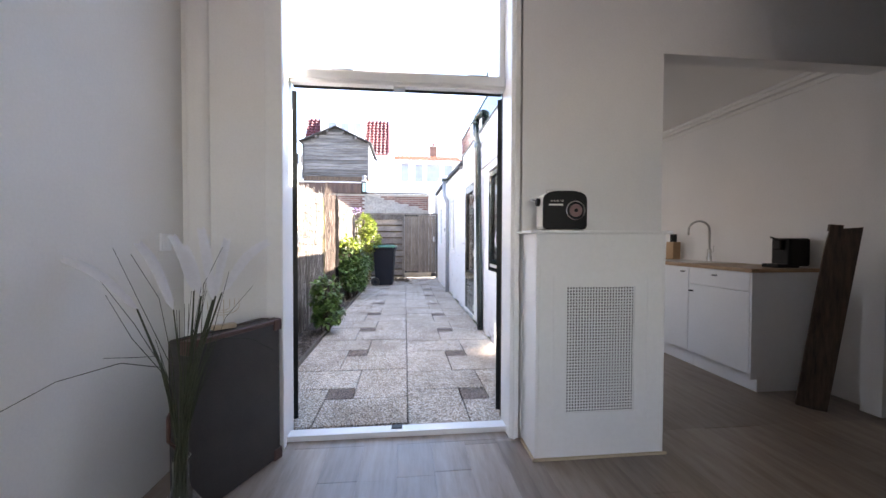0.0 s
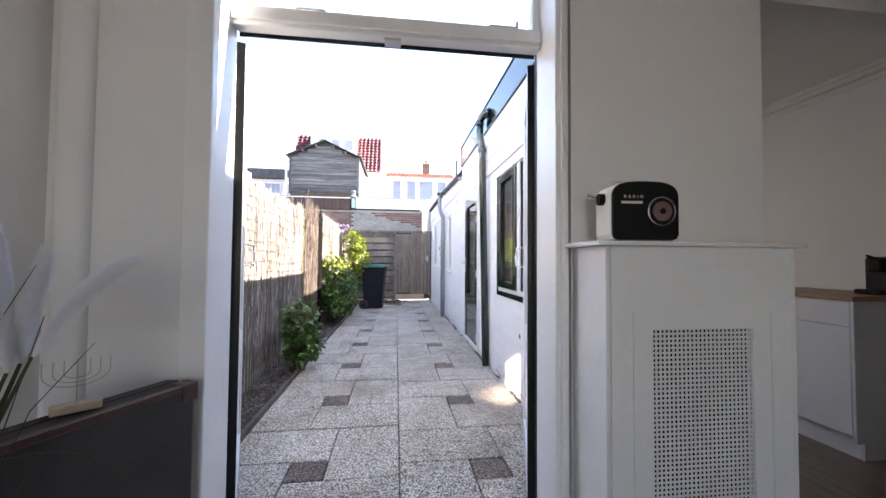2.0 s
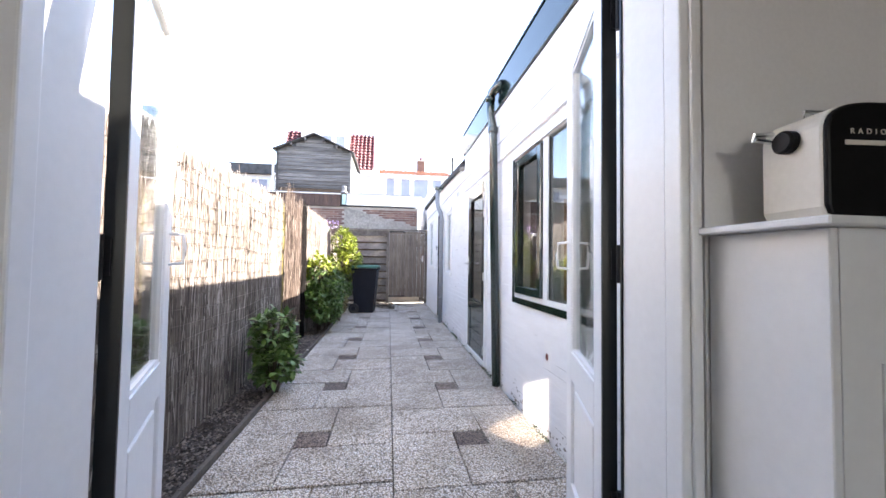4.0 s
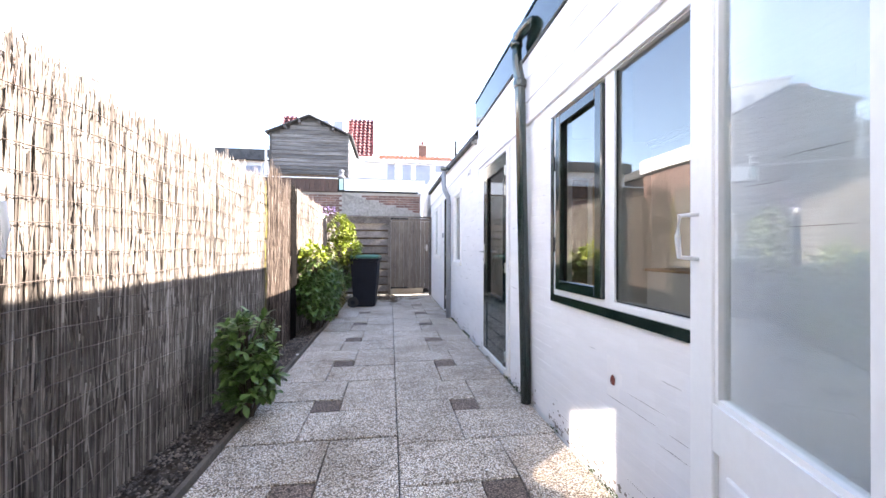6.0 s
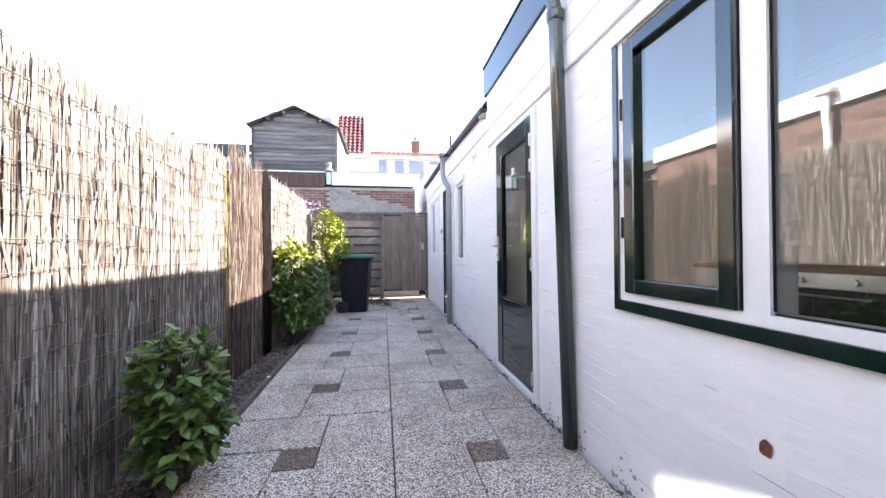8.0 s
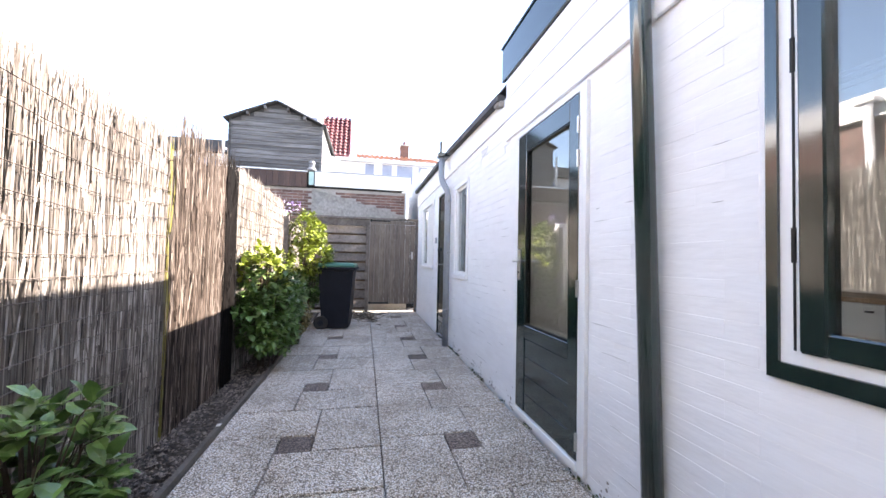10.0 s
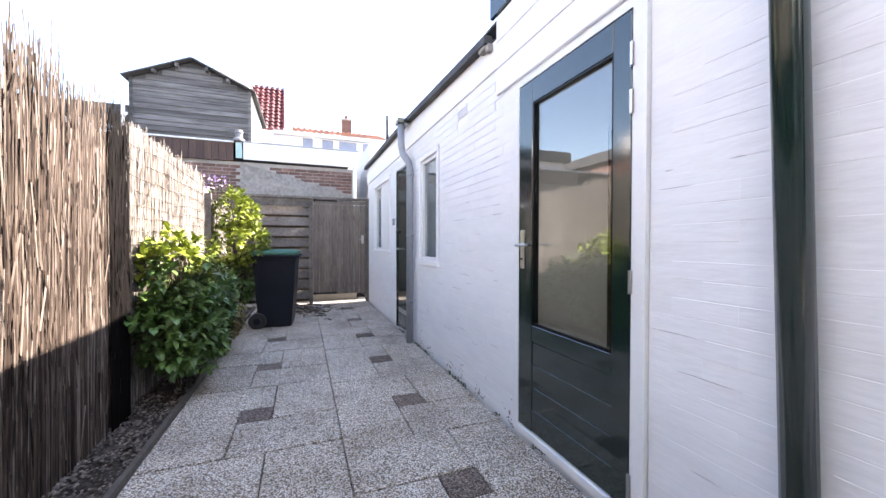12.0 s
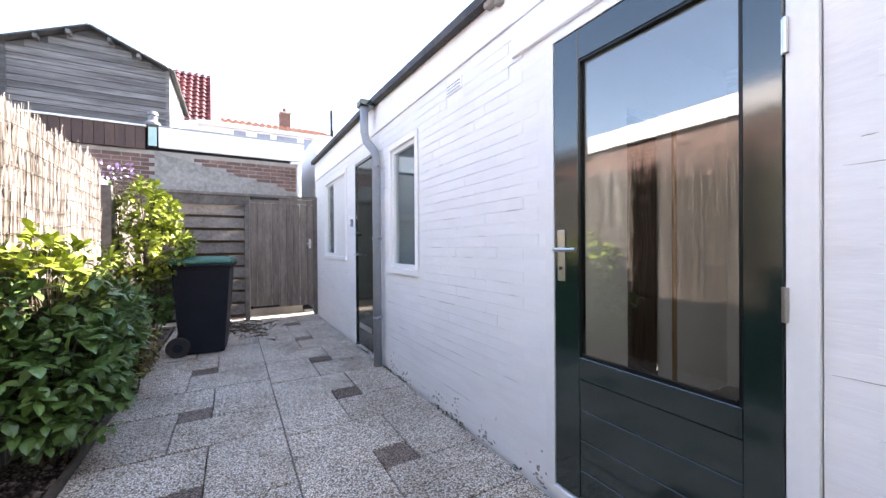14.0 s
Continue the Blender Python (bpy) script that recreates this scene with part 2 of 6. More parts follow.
def slab_material(name, dark, mid, light, tone_low):
    """Exposed aggregate: pebbles of several greys in a grey binder."""
    m, nt, bs = nodes_of(name)
    c = coords(nt, (1, 1, 1), True)
    v = node(nt, "TexVoronoi", Scale=132.0)
    nt.links.new(c, v.inputs["Vector"])
    sep = nt.nodes.new("ShaderNodeSeparateColor")
    nt.links.new(v.outputs["Color"], sep.inputs[0])
    pebble = ramp(nt, sep.outputs[0], [(0.0, dark), (0.3, mid), (0.65, light), (1.0, (min(1, light[0] * 1.45), min(1, light[1] * 1.42), min(1, light[2] * 1.38)))])
    edge = ramp(nt, v.outputs["Distance"], [(0.34, (1, 1, 1)), (0.68, (0.26, 0.235, 0.21))])
    n1 = node(nt, "TexNoise", Scale=1.7, Detail=5.0, Roughness=0.65)
    nt.links.new(c, n1.inputs["Vector"])
    stain = ramp(nt, n1.outputs[0], [(0.34, (0.68, 0.63, 0.575)), (0.58, (1.0, 0.985, 0.96))])
    info = nt.nodes.new("ShaderNodeObjectInfo")
    tone = ramp(nt, info.outputs["Random"], [(0.0, (tone_low,) * 3), (1.0, (1.0, 1.0, 1.0))])
    col = mix(nt, 1.0, mix(nt, 1.0, mix(nt, 1.0, pebble, edge, "MULTIPLY"), stain, "MULTIPLY"), tone, "MULTIPLY")
    nt.links.new(col, bs.inputs["Base Color"])
    bs.inputs["Roughness"].default_value = 0.8
    inv = node(nt, "Math", operation="SUBTRACT")
    inv.inputs[0].default_value = 1.0
    nt.links.new(v.outputs["Distance"], inv.inputs[1])
    bump(nt, bs, inv.outputs[0], 0.7, 0.006)
    return m


def plank_floor_material():
    m, nt, bs = nodes_of("pale_oak_floor")
    c = coords(nt, (1.0, 1.0, 1.0), True)
    st = nt.nodes.new("ShaderNodeMapping")
    st.inputs["Scale"].default_value = (8, 0.9, 8)
    nt.links.new(c, st.inputs["Vector"])
    n1 = node(nt, "TexNoise", Scale=3.0, Detail=6.0, Roughness=0.65)
    nt.links.new(st.outputs[0], n1.inputs["Vector"])
    col = ramp(nt, n1.outputs[0], [(0.25, (0.20, 0.148, 0.115)), (0.5, (0.31, 0.245, 0.20)), (0.8, (0.41, 0.34, 0.285))])
    info = nt.nodes.new("ShaderNodeObjectInfo")
    tone = ramp(nt, info.outputs["Random"], [(0.0, (0.70, 0.69, 0.68)), (1.0, (1.0, 1.0, 1.0))])
    nt.links.new(mix(nt, 1.0, col, tone, "MULTIPLY"), bs.inputs["Base Color"])
    bs.inputs["Roughness"].default_value = 0.32
    bump(nt, bs, n1.outputs[0], 0.08, 0.002)
    return m


REED = reed_material("bleached_reed", (0.10, 0.085, 0.075), (0.20, 0.178, 0.16), (0.70, 0.665, 0.62))
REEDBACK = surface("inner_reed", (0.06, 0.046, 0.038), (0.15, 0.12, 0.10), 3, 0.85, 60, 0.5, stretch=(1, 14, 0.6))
WIRE = surface("rusty_wire", (0.04, 0.029, 0.023), (0.09, 0.066, 0.052), 9, 0.8, 90, 0.1)
REEDYELLOW = reed_material("yellow_cane", (0.12, 0.105, 0.03), (0.20, 0.18, 0.055), (0.42, 0.37, 0.15))
REEDBROWN = reed_material("brown_reed", (0.025, 0.017, 0.013), (0.085, 0.064, 0.052), (0.36, 0.31, 0.27))
# near-black tones: the shade of the strip is put into its colour
REEDSHADE = reed_material("shade_black_reed", (0.0015, 0.001, 0.0008), (0.0035, 0.0022, 0.0017), (0.010, 0.006, 0.0045))
SLAB = slab_material("exposed_aggregate", (0.32, 0.25, 0.19), (0.76, 0.66, 0.55), (0.97, 0.89, 0.78), 0.88)
BRICKPAVER = slab_material("brown_concrete_paver", (0.14, 0.102, 0.085), (0.29, 0.22, 0.187), (0.42, 0.335, 0.29), 0.62)
PLANKFLOOR = plank_floor_material()
EDGING = surface("concrete_edging", (0.085, 0.07, 0.057), (0.17, 0.145, 0.12), 5, 0.9, 60, 0.5, vary=0.2)


# ---- building helpers ----
def bm_box(bm, x0, x1, y0, y1, z0, z1):
    if x0 > x1: x0, x1 = x1, x0
    if y0 > y1: y0, y1 = y1, y0
    if z0 > z1: z0, z1 = z1, z0
    v = [bm.verts.new(p) for p in ((x0, y0, z0), (x1, y0, z0), (x1, y1, z0), (x0, y1, z0), (x0, y0, z1), (x1, y0, z1), (x1, y1, z1), (x0, y1, z1))]
    for f in ((0, 3, 2, 1), (4, 5, 6, 7), (0, 1, 5, 4), (1, 2, 6, 5), (2, 3, 7, 6), (3, 0, 4, 7)):
        bm.faces.new([v[i] for i in f])
    return v


def boxes(*bs):
    bm = bmesh.new()
    for b in bs:
        bm_box(bm, *b)
    return bm


def bevelled(bm, w=0.004, seg=2):
    bmesh.ops.bevel(bm, geom=bm.edges[:], offset=w, segments=seg, affect="EDGES", profile=0.5, clamp_overlap=True)
    return bm


def part(name, bm, material, parent=None, label="", kind="", m=None, smooth=False):
    """One bmesh as one mesh object, under a thing if there is one."""
    me = bpy.data.meshes.new(name)
    if m is not None:
        bm.transform(m)
    bm.to_mesh(me)
    bm.free()
    me.materials.append(material)
    if smooth:
        me.shade_smooth()
    ob = new(name, me)
    if parent is not None:
        ob.parent = parent
    return tagged(ob, label, kind=kind)


def thing(name, label, category, group="", at=(0, 0, 0), rz=0.0):
    """An empty at a thing's base; parts are built in its own frame."""
    ob = new(name)
    ob.empty_display_size = 0.1
    ob.matrix_basis = pose(*at, 0, 0, rz)
    return tagged(ob, label, category, group)


def structure(name, bm, material, label="", smooth=False):
    return part(name, bm, material, None, label, "structure", smooth=smooth)


def tube(bm, pts, r, sides=10, cap=True, r_end=None):
    """A round tube along a line of points."""
    pts = [Vector(p) for p in pts]
    rings = []
    n = len(pts)
    for i, p in enumerate(pts):
        d = (pts[min(i + 1, n - 1)] - pts[max(i - 1, 0)]).normalized()
        side = d.cross(Vector((0.13, 0.37, 1) if abs(d.z) < 0.9 else (1, 0.21, 0.1))).normalized()
        up = side.cross(d).normalized()
        rr = r if r_end is None else r + (r_end - r) * i / max(1, n - 1)
        rings.append([bm.verts.new(p + rr * (math.cos(a) * side + math.sin(a) * up)) for a in [2 * math.pi * k / sides for k in range(sides)]])
    for a, b in zip(rings, rings[1:]):
        for k in range(sides):
            bm.faces.new((a[k], a[(k + 1) % sides], b[(k + 1) % sides], b[k]))
    if cap:
        bm.faces.new(rings[0][::-1])
        bm.faces.new(rings[-1])
    return bm


def lathe(bm, profile, cx=0, cy=0, sides=24):
    rings = []
    for r, z in profile:
        rings.append([bm.verts.new((cx + r * math.cos(2 * math.pi * k / sides), cy + r * math.sin(2 * math.pi * k / sides), z)) for k in range(sides)])
    for a, b in zip(rings, rings[1:]):
        for k in range(sides):
            bm.faces.new((a[k], a[(k + 1) % sides], b[(k + 1) % sides], b[k]))
    bm.faces.new(rings[0][::-1])
    bm.faces.new(rings[-1])
    return bm


def wall_x(x0, x1, y0, y1, z0, z1, holes):
    """Boxes of a wall that runs along y, with openings (y0, y1, z0, z1)."""
    out = []
    cuts = sorted({y0, y1, *[h[0] for h in holes], *[h[1] for h in holes]})
    for a, b in zip(cuts, cuts[1:]):
        mid = (a + b) / 2
        spans = sorted((h[2], h[3]) for h in holes if h[0] < mid < h[1])
        z = z0
        for lo, hi in spans:
            if lo > z:
                out.append((x0, x1, a, b, z, lo))
            z = hi
        if z < z1:
            out.append((x0, x1, a, b, z, z1))
    return out


def wall_y(y0, y1, x0, x1, z0, z1, holes):
    return [(b[2], b[3], b[0], b[1], b[4], b[5]) for b in wall_x(y0, y1, x0, x1, z0, z1, holes)]


WX = 1.19                     # outer face of the annex wall
FLOOR = -0.01                 # indoor floor
FX = -1.12                    # face of the reed screen


# ---- house ----
IN, OUT = 2.98, 3.20          # faces of the rear wall
DL, DR = -0.56, 0.86          # rough opening of the garden doors
CEIL = 2.72
KZ = 2.29                     # head of the kitchen opening

structure("wall_rear", boxes(*wall_y(IN, OUT, -4.2, 1.17, -0.3, 3.1, [(DL, DR, -0.3, 3.1)])), PLASTER)
structure("wall_rear_kitchen", boxes(*wall_y(IN, IN + 0.12, 1.17, 6.2, FLOOR, CEIL, [(1.735, 3.32, FLOOR, KZ)])), PLASTER)
structure("wall_left", boxes((-1.15, -1.0, -3.2, IN, FLOOR, CEIL)), PLASTER)
structure("wall_front", boxes(*wall_y(-3.35, -3.2, -1.15, 6.2, FLOOR, CEIL, [(-0.6, 1.2, 0.7, 2.45)])), PLASTER)
structure("wall_right", boxes((6.2, 6.35, -3.35, 3.1, FLOOR, CEIL)), PLASTER)
# unseen wall added to keep window light off the right of the room
structure("wall_light_block", boxes((1.7, 1.8, -3.2, 1.2, FLOOR, CEIL)), PLASTER)
structure("ceiling", boxes((-1.15, 6.35, -3.35, OUT - 0.15, CEIL + 0.003, CEIL + 0.2)), CEILING)
structure("pipe_casing", bevelled(boxes((-0.97, -0.86, 2.945, IN + 0.03, FLOOR + 0.002, CEIL)), 0.03, 6), PLASTER, smooth=True)
structure("floor", boxes((-1.15, 6.35, -3.35, 3.0, -0.3, FLOOR - 0.012), (1.27, 6.35, 3.0, 7.2, -0.3, FLOOR - 0.012)), EDGING)
structure("house_upper_wall", boxes((-4.2, 6.35, 2.99, OUT - 0.001, 3.1, 6.6)), WALLPAINT)


def annex_walls():
    holes1 = [(3.97, 5.16, 0.855, 2.0), (6.055, 6.965, 0.03, 2.06)]
    structure("wall_annex_near", boxes(*wall_x(WX, WX + 0.1, OUT, 7.2, -0.2, 2.05, holes1), (WX + 0.004, WX + 0.1, OUT, 7.2, 2.05, 2.6)), WALLPAINT)
    holes2 = [(8.37, 8.88, 0.95, 2.0), (9.35, 10.01, 0.0, 2.1), (10.44, 11.6, 1.02, 2.08)]
    structure("wall_annex_far", boxes(*wall_x(WX + 0.004, WX + 0.1, 7.2, 12.38, -0.2, 2.44, holes2)), WALLPAINT)
    structure("wall_annex_back", boxes((3.42, 3.56, 3.1, 12.38, FLOOR, 2.58)), PLASTER)
    structure("wall_annex_end", boxes((1.27, 3.42, 12.25, 12.38, FLOOR, 2.58)), PLASTER)
    structure("partition", boxes(*wall_y(7.2, 7.3, 1.291, 3.42, FLOOR, 2.5, [(2.12, 2.62, FLOOR, 2.02)])), PLASTER)
    structure("partition_doorpost", boxes((2.62, 2.66, 7.185, 7.199, FLOOR, 2.05)), KNIFEWOOD)
    # dark sheet closes the opening; its colour stands for the unlit room behind
    structure("partition_dark_sheet", boxes((2.12, 2.615, 7.305, 7.34, FLOOR, 2.02)), OLDWOOD, "dark sheet behind the partition opening for the unlit back room")
    structure("ceiling_annex", boxes((1.27, 3.42, 3.1, 7.2, 2.5, 2.56)), CEILING)
    structure("roof_annex_near", boxes((1.181, 3.6, 3.2, 7.2, 2.605, 2.66)), BITUMEN)
    structure("roof_annex_far", boxes((1.195, 3.6, 7.205, 12.40, 2.585, 2.60)), BITUMEN)


annex_walls()


def sloped(*runs):
    """Strips along y whose top rises from t0 to t1; low is their foot, or their depth where negative."""
    bm = bmesh.new()
    for x0, x1, y0, y1, low, t0, t1 in runs:
        v = bm_box(bm, x0, x1, y0, y1, 0, 1)
        for q in v:
            top = t0 if q.co.y == y0 or abs(q.co.y - y0) < 1e-4 else t1
            q.co.z = top if q.co.z > 0.5 else (top + low if low < 0 else low)
    return bm


def parapet():
    bm = boxes((1.155, 1.18, 3.2, 7.25, 2.60, 2.878), (1.18, 3.6, 7.225, 7.25, 2.665, 2.878))
    structure("fascia", bm, GREEN, "glossy dark green fascia board along the flat roof")
    structure("fascia_cap", boxes((1.147, 1.19, 3.2, 7.26, 2.879, 2.896)), BLACKP)


parapet()


def siding():
    board = tagged(new("board_cladding"), "white painted horizontal boards above the annex door and window", kind="structure")
    for k in range(3):
        z0 = 2.088 + k * 0.170
        for a, b in ((3.205, 5.6), (5.603, 7.2)):
            part("board", bevelled(boxes((WX - 0.016, WX + 0.003, a, b, z0, z0 + 0.165)), 0.004, 1), BOARDWHITE, board)
    structure("fascia_board_far", sloped((WX - 0.012, WX + 0.003, 7.203, 9.4, 2.27, 2.455, 2.54), (WX - 0.012, WX + 0.003, 9.4, 12.38, 2.27, 2.54, 2.56)), BOARDWHITE, "white painted fascia under the far flat roof")
    structure("roof_edge_far", sloped((1.12, WX - 0.014, 7.262, 9.4, -0.055, 2.505, 2.60), (1.12, WX - 0.014, 9.4, 12.41, -0.055, 2.60, 2.62)), BITUMEN, "weathered dark roofing edge")
    structure("roof_slope_far", sloped((WX - 0.014, 2.2, 7.262, 9.4, -0.03, 2.49, 2.585), (WX - 0.014, 2.2, 9.4, 12.41, -0.03, 2.585, 2.605)), BITUMEN, "bitumen strip along the roof edge")
    c = thing("gutter_end", "crooked white plaster lump at the end of the far gutter", "gutter end", at=(WX - 0.03, 7.27, 2.38))
    bm = boxes((-0.02, 0.02, -0.02, 0.03, 0.02, 0.075), (-0.03, 0.02, 0.015, 0.11, 0.045, 0.085))
    part("lump", bevelled(bm, 0.010, 2), MORTAR, c)


siding()


def ground():
    structure("ground", boxes((-60, 60, -40, 0.0 - 3.36, -0.5, -0.12), (-60, 60, 12.75, 90, -0.5, -0.12), (-60, -1.5, -3.36, 12.75, -0.5, -0.12), (3.6, 60, -3.36, 12.75, -0.5, -0.12)), SOIL)
    structure("sand_bed", boxes((-0.80, WX + 0.003, 3.136, 12.35, -0.3, -0.055)), SOIL)
    structure("back_path", boxes((-1.3, 6.0, 12.42, 12.74, -0.3, -0.01), (1.06, 6.0, 12.741, 13.0, -0.3, -0.011)), MORTAR)


ground()


def planting_bed():
    bm = bmesh.new()
    nx, ny = 10, 180
    grid = [[bm.verts.new((-1.5 + 0.68 * i / nx, 3.2 + 9.15 * j / ny, -0.02 + 0.035 * noise.noise((i * 0.9, j * 0.7, 0)))) for i in range(nx + 1)] for j in range(ny + 1)]
    for j in range(ny):
        for i in range(nx):
            bm.faces.new((grid[j][i], grid[j][i + 1], grid[j + 1][i + 1], grid[j + 1][i]))
    structure("planting_bed", bm, SOIL, "dark soil strip between edging and reed screen")
    edge = tagged(new("bed_edging"), "narrow concrete edging strip along the planting bed", kind="structure")
    y = 3.2
    random.seed(3)
    while y < 12.2:
        part("edging_strip", boxes((-0.815 + random.uniform(-.003, .003), -0.79, y, y + 0.995, -0.1, 0.028 + random.uniform(-.004, .004))), EDGING, edge)
        y += 1.0


planting_bed()


# ---- garden doors of the house ----
def door_frame():
    f = tagged(new("door_frame"), "white painted timber frame with toplight over the garden doors", kind="structure")
    for x0, x1 in ((DL, -0.495), (0.795, DR)):
        part("jamb", bevelled(boxes((x0, x1, 3.02, 3.19, -0.02, 3.05)), 0.004, 1), GLOSSWHITE, f)
    for x0, x1 in ((DL - 0.015, -0.484), (0.79, 0.845)):
        part("casing", bevelled(boxes((x0, x1, IN - 0.012, 3.018, FLOOR, 3.05)), 0.005, 2), GLOSSWHITE, f)
    part("casing_bead", bevelled(boxes((0.81, 0.826, IN - 0.022, IN - 0.0125, FLOOR, 3.05)), 0.003, 2), GLOSSWHITE, f)
    part("transom", bevelled(boxes((-0.494, 0.794, 3.135, 3.195, 2.088, 2.160)), 0.004, 2), GLOSSWHITE, f)
    part("transom_ledge", bevelled(boxes((-0.494, 0.794, 3.118, 3.134, 2.104, 2.160)), 0.004, 2), GLOSSWHITE, f)
    part("weather_strip", boxes((-0.49, 0.79, 3.1965, 3.204, 2.075, 2.10)), BLACKP, f, "dark rebate under the transom")
    part("threshold", bevelled(boxes((-0.52, 0.82, 3.055, 3.135, -0.02, 0.022)), 0.004, 2), GLOSSWHITE, f)
    part("toplight_sash", boxes((-0.4945, -0.462, 3.14, 3.18, 2.161, 3.05), (0.762, 0.7945, 3.14, 3.18, 2.161, 3.05), (-0.462, 0.762, 3.14, 3.18, 2.161, 2.172)), GLOSSWHITE, f)
    p = part("pane", boxes((-0.462, 0.762, 3.158, 3.162, 2.172, 3.05)), CLEARGLASS, f)
    p.visible_shadow = False
    for x in (-0.12, 0.69):
        part("stay", bevelled(boxes((x - 0.13, x, 3.125, 3.138, 2.161, 2.172), (x - 0.010, x, 3.12, 3.138, 2.161, 2.192)), 0.002, 1), STEEL, f, "small steel window stay")
    for x0, x1 in ((0.7905, 0.7945),):
        part("outer_rebate", boxes((x0, x1, 3.178, 3.186, 0.025, 2.084)), BLACKP, f, "dark painted outer rebate")
    part("keeper", boxes((0.11, 0.18, 3.145, 3.195, 2.074, 2.087)), STEEL, f, "steel bolt keeper")
    part("bolt_plate", boxes((0.10, 0.165, 3.085, 3.128, 0.0225, 0.028)), IRON, f, "dark iron bolt plate")


door_frame()


def garden_door(x, y, turn, side):
    """A glazed door leaf, hinged at x and swung outwards. side: +1 hinged on the right."""
    d = thing("garden_door", "open white glazed garden door with black outer edge" if side > 0 else "white garden door with glass and panel, standing open", "door", "garden doors", (x, y, 0.035), turn)
    W, H, T = 0.635, 2.04, 0.04
    s = -side                                   # inner face lies towards the garden path
    def bx(a, b, z0, z1, t0=0.0, t1=T):
        return (s * t0, s * t1, a, b, z0, z1)
    part("stile", bevelled(boxes(bx(0.012, 0.11, 0, H, 0.004, T)), 0.004, 1), GLOSSWHITE, d)
    part("stile", bevelled(boxes(bx(W - 0.115, W, 0, H)), 0.004, 1), GLOSSWHITE, d)
    part("rail", boxes(bx(0.11, W - 0.115, 0, 0.16), bx(0.11, W - 0.115, 0.60, 0.715), bx(0.11, W - 0.115, H - 0.1, H)), GLOSSWHITE, d)
    part("hinge_edge", boxes((s * 0.0, s * T, 0.0, 0.012, 0, H), (s * -0.004, s * 0.004, 0.012, 0.10, 0, H)), BLACKP, d, "dark green painted door edge")
    part("panel", bevelled(boxes(bx(0.15, W - 0.155, 0.20, 0.56, 0.006, T - 0.006)), 0.006, 2), GLOSSWHITE, d)
    part("panel_back", boxes(bx(0.105, W - 0.11, 0.155, 0.605, 0.014, T - 0.014)), GLOSSWHITE, d)
    bead = 0.014
    part("glazing_bead", boxes(bx(0.11, 0.11 + bead, 0.715, H - 0.1, 0.006, T - 0.006), bx(W - 0.115 - bead, W - 0.115, 0.715, H - 0.1, 0.006, T - 0.006), bx(0.11, W - 0.115, 0.715, 0.715 + bead, 0.006, T - 0.006), bx(0.11, W - 0.115, H - 0.1 - bead, H - 0.1, 0.006, T - 0.006)), GLOSSWHITE, d)
    p = part("pane", boxes(bx(0.118, W - 0.123, 0.723, H - 0.108, 0.018, 0.022)), DOORGLASS, d)
    p.visible_shadow = False
    yh = W - 0.045
    h = part("handle", tube(bmesh.new(), [(s * T, yh, 1.07), (s * (T + .045), yh, 1.075), (s * (T + .05), yh, 1.13), (s * (T + .045), yh, 1.185), (s * T, yh, 1.19)], 0.007, 8), GLOSSWHITE, d, "white bow handle")
    for z in (0.35, 1.05, 1.8):
        bm = boxes((s * -0.006, s * 0.016, -0.008, -0.001, z, z + 0.09), (s * -0.014, s * -0.004, -0.048, -0.014, z + 0.004, z + 0.086))
        tube(bm, [(s * -0.002, -0.016, z - 0.010), (s * -0.002, -0.016, z + 0.100)], 0.008, 10)
        part("hinge", bm, IRON, d, "black butt hinge")
    return d


garden_door(-0.523, 3.238, 19.6, -1)
garden_door(0.819, 3.245, -17.8, 1)


